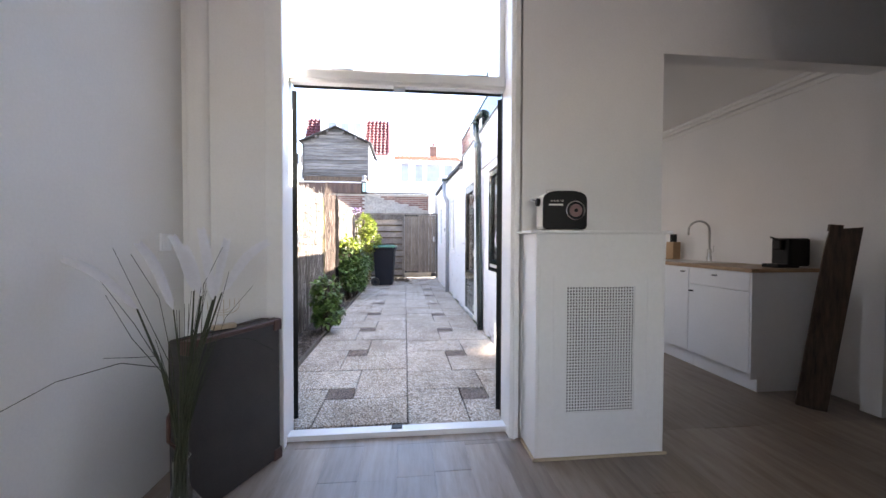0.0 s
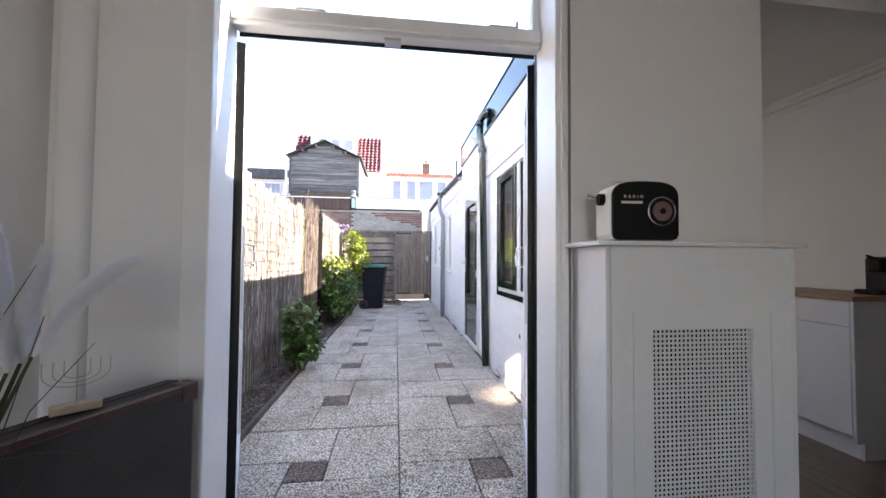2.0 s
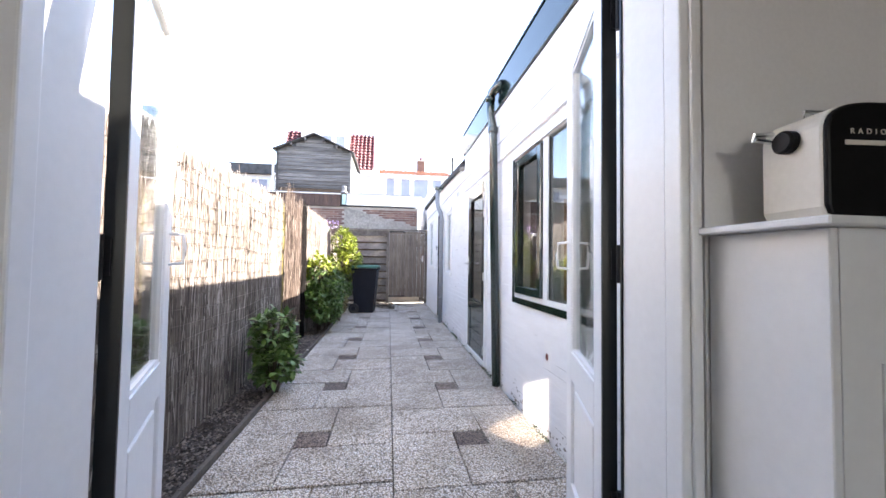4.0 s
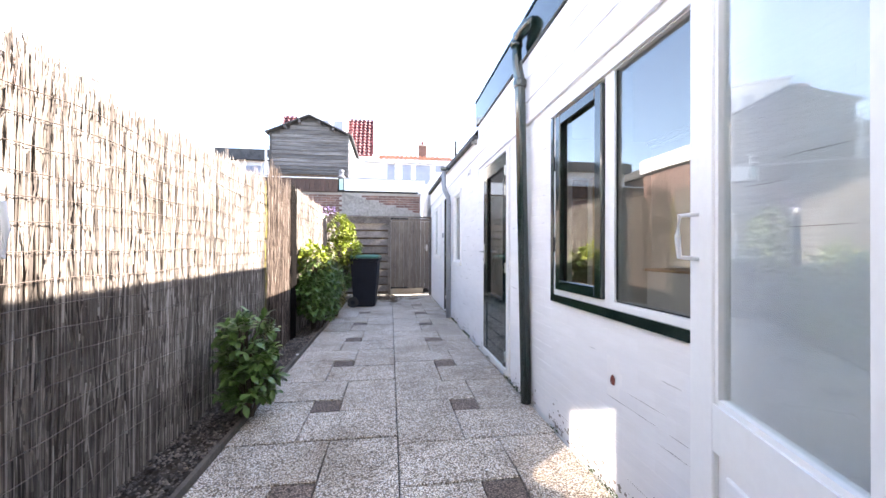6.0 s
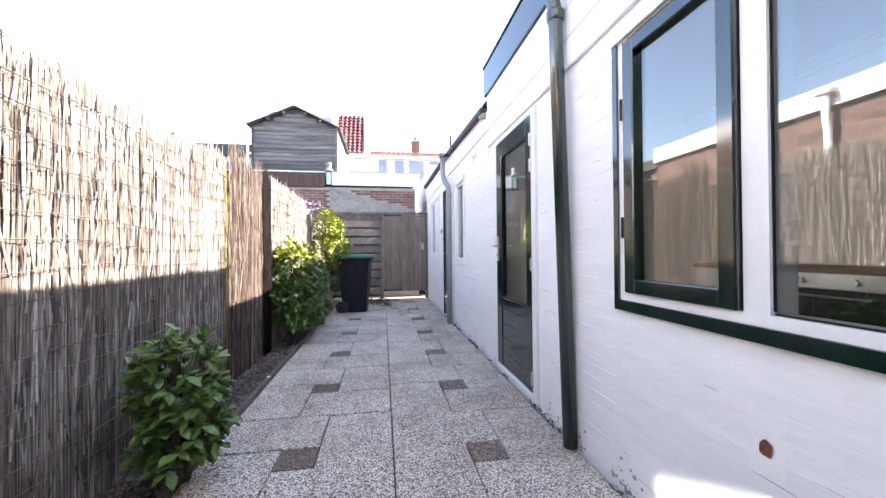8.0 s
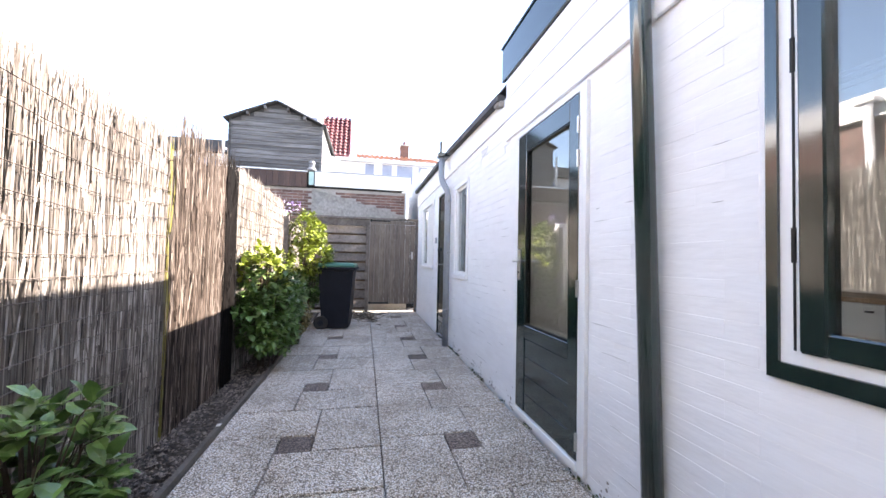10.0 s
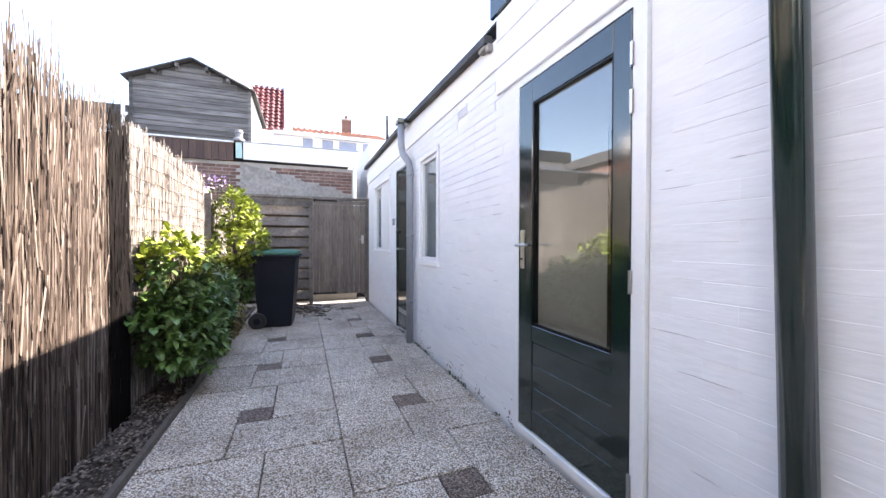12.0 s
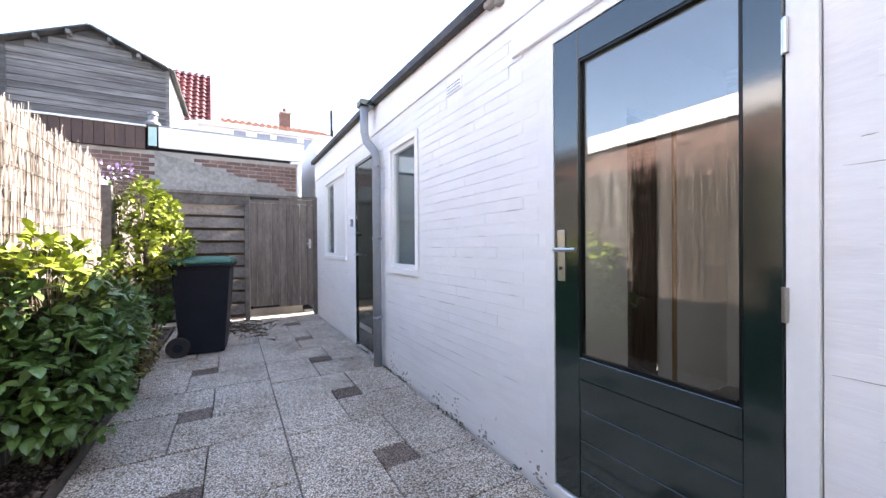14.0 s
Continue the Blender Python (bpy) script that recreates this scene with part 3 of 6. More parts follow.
# ---- annex doors and windows ----
def big_window():
    w = tagged(new("window_1"), "white timber kitchen window with dark green surround", kind="structure")
    y0, y1, z0, z1 = 3.97, 5.16, 0.855, 2.0
    x = WX
    part("surround", boxes((x - 0.022, x - 0.001, y0, y1, z0 - 0.045, z0 - 0.001), (x - 0.022, x - 0.001, y1, y1 + 0.03, z0 - 0.045, z1 + 0.02)), GREEN, w, "glossy dark green sill board")
    part("window_frame", boxes((x - 0.012, x + 0.08, y0, y1, z0, z0 + 0.035), (x - 0.012, x + 0.08, y0, y1, z1 - 0.035, z1), (x - 0.012, x + 0.08, y0, y0 + 0.04, z0 + .035, z1 - .035), (x - 0.012, x + 0.08, y1 - 0.055, y1, z0 + .035, z1 - .035), (x - 0.012, x + 0.08, 4.525, 4.60, z0 + .035, z1 - .035)), GLOSSWHITE, w)
    part("head_strip", bevelled(boxes((x - 0.03, x - 0.013, y0 - 0.02, y1 + 0.03, z1 - 0.03, z1 + 0.035)), 0.003, 1), GLOSSWHITE, w)
    part("inner_sill", boxes((x + 0.10, x + 0.2, y0 - 0.03, y1 + 0.03, z0 - 0.03, z0)), GLOSSWHITE, w)
    p = part("pane", boxes((x + 0.006, x + 0.010, y0 + 0.041, 4.524, z0 + 0.04, z1 - 0.03)), GLASS, w)
    p.visible_shadow = False
    part("glazing_bead", boxes((x - 0.002, x + 0.005, 4.521, 4.5245, z0 + 0.045, z1 - 0.036), (x - 0.002, x + 0.005, y0 + .041, 4.521, z0 + 0.036, z0 + 0.041)), IRON, w, "dark weathered glazing bead")
    # the gap's shade is laid on the frame as a black strip
    part("gap_shade_strip", boxes((x - 0.0145, x - 0.0125, 5.122, 5.128, z0 + 0.036, z1 - 0.036)), IRON, w, "black strip painted for the shaded gap beside the casement")
    # the top-hung green casement
    c = part("casement", bevelled(boxes((x - 0.032, x + 0.02, 4.605, 4.665, z0 + 0.036, z1 - 0.055), (x - 0.032, x + 0.02, 5.045, 5.105, z0 + 0.036, z1 - 0.055)), 0.005, 1), GREEN, w, "glossy dark green casement")
    part("casement_rail", bevelled(boxes((x - 0.032, x + 0.02, 4.665, 5.045, z0 + 0.036, z0 + 0.095), (x - 0.032, x + 0.02, 4.665, 5.045, z1 - 0.115, z1 - 0.055)), 0.005, 1), GREEN, c)
    p = part("pane", boxes((x - 0.006, x - 0.002, 4.66, 5.05, z0 + 0.09, z1 - 0.11)), GLASS, w)
    p.visible_shadow = False
    for z in (1.12, 1.62):
        part("hinge", tube(bmesh.new(), [(x - 0.034, 5.112, z), (x - 0.034, 5.112, z + 0.09)], 0.006, 8), IRON, w, "black casement hinge")


big_window()


def back_door():
    w = tagged(new("door_1"), "closed dark green half-glazed door in a white frame", kind="structure")
    x, y0, y1, z0, z1 = WX, 6.058, 6.963, 0.03, 2.06
    part("door_post", boxes((x - 0.02, x + 0.08, y0, y0 + 0.062, z0, z1)), GLOSSWHITE, w)
    part("door_post", boxes((x - 0.02, x + 0.08, y1 - 0.05, y1, z0, z1)), GLOSSWHITE, w)
    part("door_head", boxes((x - 0.02, x + 0.08, y0 + 0.062, y1 - 0.05, z1 - 0.035, z1)), GLOSSWHITE, w)
    part("door_sill", bevelled(boxes((x - 0.03, x + 0.1, y0 + 0.062, y1 - 0.05, z0, z0 + 0.045)), 0.004, 1), GLOSSWHITE, w)
    a, b, lo, hi = y0 + 0.066, y1 - 0.057, z0 + 0.052, z1 - 0.042
    X0, X1 = x - 0.022, x + 0.025
    leaf = part("door_leaf", bevelled(boxes((X0, X1, a, a + 0.09, lo, hi)), 0.003, 1), GREEN, w, "glossy dark green door stile")
    part("stile", bevelled(boxes((X0, X1, b - 0.128, b, lo, hi)), 0.003, 1), GREEN, leaf)
    part("rail", bevelled(boxes((X0, X1, a + .091, b - .129, hi - 0.125, hi)), 0.003, 1), GREEN, leaf)
    part("rail", bevelled(boxes((X0, X1, a + .091, b - .129, lo + 0.50, lo + 0.59)), 0.003, 1), GREEN, leaf)
    n = 4
    for k in range(n):
        h = 0.50 / n
        part("panel_board", bevelled(boxes((X0 + 0.006, X1 - 0.004, a + .091, b - .129, lo + k * h, lo + (k + 1) * h - 0.003)), 0.0015, 1), GREEN, leaf)
    part("glazing_bead", boxes((X0 + .004, X0 + .02, a + .091, a + .099, lo + .59, hi - .125), (X0 + .004, X0 + .02, b - .137, b - .129, lo + .59, hi - .125), (X0 + .004, X0 + .02, a + .099, b - .137, hi - .133, hi - .125), (X0 + .004, X0 + .02, a + .105, b - .143, lo + .59, lo + .604)), BLACKP, leaf)
    p = part("pane", boxes((x + 0.0, x + 0.004, a + .093, b - .131, lo + .59, hi - .126)), GLASS, w)
    p.visible_shadow = False
    for z in (1.62, 1.80, 0.93, 0.14):
        hg = boxes((X0 - 0.0025, X0 + 0.001, a - 0.011, a + 0.004, z, z + 0.09))
        tube(hg, [(X0 - 0.008, a - 0.006, z), (X0 - 0.008, a - 0.006, z + 0.09)], 0.006, 10)
        part("hinge", hg, STEEL, w, "steel door hinge")
    pl = part("lock_plate", bevelled(boxes((X0 - 0.008, X0 - 0.001, b - 0.062, b - 0.022, 0.98, 1.20)), 0.004, 2), STEEL, w, "brushed steel lock plate")
    part("door_handle", tube(bmesh.new(), [(X0 - 0.008, b - 0.042, 1.115), (X0 - 0.05, b - 0.042, 1.115), (X0 - 0.055, b - 0.055, 1.115), (X0 - 0.055, b - 0.16, 1.115)], 0.009, 10), STEEL, w, "steel lever handle")
    part("keyhole", lathe(bmesh.new(), [(0.008, 0), (0.008, 0.004)], 0, 0, 12), IRON, w, m=pose(X0 - 0.008, b - 0.042, 1.035, 0, -90, 0))


back_door()


def small_window(name, y0, y1, z0, z1, label, split=None):
    w = tagged(new(name), label, kind="structure")
    x = WX
    part("architrave", bevelled(boxes((x - 0.014, x + 0.002, y0 - 0.05, y1 + 0.05, z1, z1 + 0.05), (x - 0.014, x + 0.002, y0 - 0.05, y0, z0, z1), (x - 0.014, x + 0.002, y1, y1 + 0.05, z0, z1)), 0.003, 1), BOARDWHITE, w)
    part("window_sill", bevelled(boxes((x - 0.03, x + 0.04, y0 - 0.06, y1 + 0.06, z0 - 0.05, z0)), 0.004, 1), BOARDWHITE, w)
    t = 0.035
    part("window_frame", boxes((x + 0.01, x + 0.05, y0, y0 + t, z0, z1), (x + 0.01, x + 0.05, y1 - t, y1, z0, z1), (x + 0.01, x + 0.05, y0 + t, y1 - t, z0, z0 + t), (x + 0.01, x + 0.05, y0 + t, y1 - t, z1 - t, z1)), GLOSSWHITE, w)
    if split:
        part("mullion", boxes((x + 0.005, x + 0.05, split - 0.02, split + 0.02, z0 + t, z1 - t)), GLOSSWHITE, w)
    if split:
        part("blank_panel", boxes((x + 0.014, x + 0.024, y0 + t, split - 0.02, z0 + t, z1 - t)), GLOSSWHITE, w, "white painted blank panel")
    p = part("pane", boxes((x + 0.028, x + 0.032, y0 + t - .005, y1 - t + .005, z0 + t - .005, z1 - t + .005)), GLASS, w)
    p.visible_shadow = False
    part("blind", boxes((x + 0.06, x + 0.064, y0 + 0.01, y1 - 0.01, z0 + 0.01, z1 - 0.01)), CURTAIN, w, "pale grey blind behind the glass")


small_window("window_2", 8.37, 8.88, 0.95, 2.0, "narrow white window with a pale grey blind")
small_window("window_3", 10.44, 11.6, 1.02, 2.08, "white window, half of it boarded, with a pale blind", 11.09)


def far_door():
    w = tagged(new("door_2"), "closed dark green flush door with letter slot", kind="structure")
    x, y0, y1 = WX, 9.35, 10.01
    part("door_frame", boxes((x - 0.004, x + 0.07, y0, y0 + 0.03, 0.0, 2.1), (x - 0.004, x + 0.07, y1 - 0.03, y1, 0.0, 2.1), (x - 0.004, x + 0.07, y0 + .03, y1 - .03, 2.07, 2.1)), GREEN, w)
    part("door_leaf", boxes((x + 0.008, x + 0.05, y0 + .033, y1 - .033, 0.03, 2.067)), GREEN, w)
    part("letter_slot", bevelled(boxes((x + 0.0, x + 0.007, y0 + .12, y1 - .12, 0.22, 0.28)), 0.002, 1), STEEL, w, "steel kick plate")
    part("door_handle", tube(bmesh.new(), [(x + 0.008, y1 - 0.08, 1.05), (x - 0.04, y1 - 0.08, 1.05), (x - 0.045, y1 - 0.18, 1.05)], 0.009, 8), STEEL, w)
    part("lock", lathe(bmesh.new(), [(0.02, 0), (0.02, 0.03), (0.014, 0.034)], 0, 0, 14), IRON, w, m=pose(x + 0.008, y1 - 0.08, 1.28, 0, -90, 0))


far_door()


# ---- garden: screens, gate, plants, bin, pipes ----
def reed_roll(label, y0, y1, top, x=FX, seed=1, lean=0.0, layers=2, spread=0.05, base_z=0.0, material=REED, wires=True, bow=0.0):
    """A roll of reed screen: thin bent stalks with ragged tops, tied with wire rows."""
    random.seed(seed)
    t = thing("reed_screen", label, "fence", "reed screens", (0, 0, 0))
    bm = bmesh.new()
    for layer in range(layers):
        y = y0
        while y < y1:
            r = random.uniform(0.0018, 0.0036)
            y += r * 1.75
            f = (y - y0) / max(0.01, y1 - y0)
            xx = x - layer * 0.007 + random.uniform(-0.003, 0.003) + bow * math.sin(math.pi * f) + 0.010 * noise.noise((y * 2.2, layer, seed))
            h = top(y) + random.gauss(0, spread * 0.5) + 0.05 * noise.noise((y * 3.0, 5, seed)) - (0.12 * random.random() ** 2 if random.random() < 0.25 else 0) + (0.10 * random.random() if random.random() < 0.05 else 0)
            lx, ly = random.gauss(0, 0.006), random.gauss(0, 0.012) + lean
            z0 = base_z - 0.03
            rings = []
            steps = (0.0, 0.18, 0.36, 0.54, 0.72, 0.88, 1.0)
            for k, fr in enumerate(steps):
                z = z0 + (h - z0) * fr
                wob = 0.0 if k == 0 else (0.010 if k == 6 else 0.0032)
                px = xx + lx * fr + random.gauss(0, wob * 0.8)
                py = y + ly * fr + random.gauss(0, wob)
                rr = r * (1 - 0.35 * fr)
                rings.append([bm.verts.new((px + rr * math.cos(a), py + rr * math.sin(a), z)) for a in (0.3, 2.4, 4.5)])
            for a, b in zip(rings, rings[1:]):
                for q in range(3):
                    bm.faces.new((a[q], a[(q + 1) % 3], b[(q + 1) % 3], b[q]))
    for k in range(int(330 * (y1 - y0))):
        y, z, ln = random.uniform(y0, y1), random.uniform(base_z + 0.02, top(y0) - 0.25), random.uniform(0.08, 0.42)
        r, tilt = random.uniform(0.002, 0.004), random.gauss(0, 0.10)
        xa, xb = x + random.uniform(0.002, 0.012), x + random.uniform(0.0, 0.018)
        lo = [bm.verts.new((xa + r * math.cos(a), y + r * math.sin(a), z)) for a in (0.3, 2.4, 4.5)]
        hi = [bm.verts.new((xb + r * math.cos(a), y + tilt * ln + r * math.sin(a), min(z + ln, top(y0)))) for a in (0.3, 2.4, 4.5)]
        for q in range(3):
            bm.faces.new((lo[q], lo[(q + 1) % 3], hi[(q + 1) % 3], hi[q]))
        bm.faces.new(hi)
    part("reeds", bm, material, t, kind="stuff")
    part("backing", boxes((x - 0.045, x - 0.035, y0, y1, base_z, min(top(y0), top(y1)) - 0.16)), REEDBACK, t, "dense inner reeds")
    if wires:
        bm = bmesh.new()
        z = 0.13
        while z < min(top(y0), top(y1)) - 0.05:
            n = max(4, int((y1 - y0) / 0.12))
            tube(bm, [(x + 0.022 + bow * math.sin(math.pi * i / n) + random.uniform(-.002, .002), y0 + (y1 - y0) * i / n, z + 0.045 * noise.noise((y0 + (y1 - y0) * i / n * 1.4, z * 3, seed)) + random.uniform(-.003, .003)) for i in range(n + 1)], 0.0023, 3, False)
            z += 0.098
        part("tie_wire", bm, WIRE, t, "thin rusty tie wires")
    return t


reed_roll("sun-bleached reed screen tied with wire along the planting bed", 3.28, 6.93, lambda y: 1.83 + 0.02 * math.sin(y * 2), seed=11, layers=3)
reed_roll("browner ragged reed screen standing proud of its neighbour", 6.94, 7.77, lambda y: 1.91 + 0.04 * math.sin(y * 9), x=FX + 0.03, seed=12, lean=0.03, spread=0.14, material=REEDBROWN, wires=False)
reed_roll("narrow bundle of yellow-green canes in the gap between two reed screens", 6.93, 6.948, lambda y: 1.78, x=FX + 0.012, seed=17, material=REEDYELLOW, spread=0.1, wires=False)
# strip that lies in shadow; the shade is coloured in, not cast
reed_roll("spiky-topped reed strip coloured near-black for the shade it stands in", 7.785, 8.04, lambda y: 1.92, x=FX + 0.05, seed=13, material=REEDSHADE, spread=0.1, wires=False)
reed_roll("bleached reed screen beside the leafy shrubs", 8.03, 10.2, lambda y: 1.93 - 0.025 * (y - 8.0), seed=14, lean=0.02, x=FX - 0.0, layers=3)


def fence_end():
    t = thing("timber_fence", "low weathered timber fence behind the shrubs", "fence")
    part("fence_post", boxes((-1.16, -1.08, 10.40, 10.48, -0.1, 1.75)), GREYWOOD, t)
    part("fence_post", boxes((-1.16, -1.08, 12.2, 12.28, -0.1, 1.9)), GREYWOOD, t)
    for k in range(9):
        part("fence_board", boxes((-1.15, -1.125, 10.48, 12.2, 0.05 + k * 0.185, 0.225 + k * 0.185)), GREYWOOD, t)


fence_end()


def gate_wall():
    f = thing("slatted_fence", "grey overlapping slat fence beside the gate", "fence", at=(0, 0, 0))
    for k in range(9):
        z = 0.10 + k * 0.192
        bm = boxes((-1.1, 0.10, -0.008, 0.008, 0, 0.158))
        part("slat", bevelled(bm, 0.003, 1), GREYWOOD, f, m=pose(0, 12.33, z, -9 if k % 2 else -13))
    # one dark sheet behind the slats puts shade into their gaps
    part("slat_gap_sheet", boxes((-1.1, 0.10, 12.385, 12.40, 0.05, 1.80)), STEMMAT, f)
    part("capping", boxes((-1.12, 1.22, 12.27, 12.37, 1.945, 1.985)), GREYWOOD, f)
    part("top_board", bevelled(boxes((-1.1, 0.12, 12.295, 12.32, 1.80, 1.945)), 0.003, 1), GREYWOOD, f)
    part("fence_post", boxes((0.10, 0.165, 12.30, 12.37, 0.0, 1.944)), GREYWOOD, f)
    part("fence_post", boxes((1.135, 1.20, 12.30, 12.37, 0.0, 1.944)), GREYWOOD, f)
    part("fence_post", boxes((-1.12, -1.05, 12.33, 12.40, 0.0, 1.944)), GREYWOOD, f)
    g = thing("gate", "closed grey-brown plank gate with a gap beneath", "gate", at=(0.17, 12.3, 0.0))
    n = 9
    w = 0.955 / n
    random.seed(8)
    for k in range(n):
        d = random.uniform(-0.003, 0.003)
        part("gate_board", bevelled(boxes((0.004 + k * w, 0.004 + (k + 1) * w - 0.005, d, 0.02 + d, 0.17, 1.85)), 0.003, 1), GATEWOOD, g)
    part("gate_rail", boxes((0.01, 0.95, -0.012, 0.0 - 0.004, 1.855, 1.93)), GATEWOOD, g)
    for z in (0.3, 1.55):
        part("gate_brace", boxes((0.01, 0.95, 0.026, 0.05, z, z + 0.10)), GATEWOOD, g)
    for z in (0.18, 1.905):
        part("gate_hinge", boxes((0.0, 0.42, -0.022, -0.013, z, z + 0.028), (0.01, 0.04, -0.03, -0.0225, z - 0.012, z + 0.038)), IRON, g, "rusty black strap hinge")
    part("latch", bevelled(boxes((0.88, 0.92, -0.015, -0.004, 1.12, 1.28)), 0.003, 1), STEEL, g, "worn metal latch plate")
    part("gate_handle", tube(bmesh.new(), [(0.90, -0.01, 1.2), (0.90, -0.05, 1.2), (0.83, -0.055, 1.2)], 0.008, 8), STEEL, g)


gate_wall()


def wheelie_bin():
    b = thing("wheelie_bin", "anthracite wheeled refuse bin with a green lid", "bin", at=(-0.34, 10.68, -0.02), rz=-4)
    bm = bmesh.new()
    prof = [(0.20, 0.24, 0.03), (0.235, 0.27, 0.5), (0.262, 0.30, 0.93), (0.275, 0.315, 0.935), (0.275, 0.315, 0.985)]
    rings = [[bm.verts.new((sx * hx, sy * hy, z)) for sx, sy in ((-1, -1), (1, -1), (1, 1), (-1, 1))] for hx, hy, z in prof]
    for a, c in zip(rings, rings[1:]):
        for k in range(4):
            bm.faces.new((a[k], a[(k + 1) % 4], c[(k + 1) % 4], c[k]))
    bm.faces.new(rings[0][::-1])
    bm.faces.new(rings[-1])
    bmesh.ops.bevel(bm, geom=[e for e in bm.edges if abs(e.verts[0].co.z - e.verts[1].co.z) > 0.04], offset=0.03, segments=4, affect="EDGES", profile=0.5)
    part("body", bm, BINPLASTIC, b)
    bm = bmesh.new()
    rings = [[bm.verts.new((sx * hx, sy * hy, z)) for sx, sy in ((-1, -1), (1, -1), (1, 1), (-1, 1))] for hx, hy, z in ((0.29, 0.33, 0.99), (0.29, 0.33, 1.02), (0.27, 0.31, 1.045), (0.16, 0.2, 1.062))]
    for a, c in zip(rings, rings[1:]):
        for k in range(4):
            bm.faces.new((a[k], a[(k + 1) % 4], c[(k + 1) % 4], c[k]))
    bm.faces.new(rings[0][::-1])
    bm.faces.new(rings[-1])
    part("lid", bevelled(bm, 0.01, 2), BINLID, b, "dusty green plastic lid")
    part("lid_rim", bevelled(boxes((-0.30, 0.30, -0.34, 0.34, 0.955, 0.988)), 0.01, 2), BINPLASTIC, b)
    part("handle_bar", tube(bmesh.new(), [(-0.33, -0.2, 0.96), (-0.35, -0.2, 0.99), (-0.35, 0.2, 0.99), (-0.33, 0.2, 0.96)], 0.014, 8), BINPLASTIC, b)
    for y in (-0.27, 0.27):
        wh = part("wheel", lathe(bmesh.new(), [(0.045, -0.02), (0.10, -0.024), (0.108, -0.012), (0.108, 0.012), (0.10, 0.024), (0.045, 0.02)], sides=24), RUBBER, b, m=pose(-0.21, y, 0.12, 90))
        part("hub", lathe(bmesh.new(), [(0.035, -0.03), (0.045, -0.026), (0.045, 0.026), (0.035, 0.03)], sides=16), BINPLASTIC, wh, m=pose(-0.21, y, 0.12, 90))


wheelie_bin()


def leaf_mesh(bm, p, out, size, droop, rnd):
    """One oval pointed leaf, folded a little along its rib, with a drooping tip."""
    d = Vector((out.x, out.y, out.z - droop)).normalized()
    side = d.cross(Vector((rnd.uniform(-.3, .3), rnd.uniform(-.3, .3), 1))).normalized()
    up = side.cross(d)
    w = size * rnd.uniform(0.25, 0.34)
    rib = [bm.verts.new(p + d * size * f + up * size * h) for f, h in ((0, 0), (0.33, 0.03), (0.66, 0.0), (1.0, -0.13))]
    rows = []
    for f, k, h in ((0.18, 0.62, 0.05), (0.46, 1.0, 0.07), (0.76, 0.66, 0.0)):
        rows.append([bm.verts.new(p + d * size * f + side * w * k * sg + up * size * h) for sg in (1, -1)])
    (l1, r1), (l2, r2), (l3, r3) = rows
    a, b, c, t = rib
    for f in ((a, b, l1), (a, r1, b), (l1, b, l2), (b, r1, r2), (b, c, l2), (b, r2, c), (l2, c, l3), (c, r2, r3), (c, t, l3), (c, r3, t)):
        bm.faces.new(f)


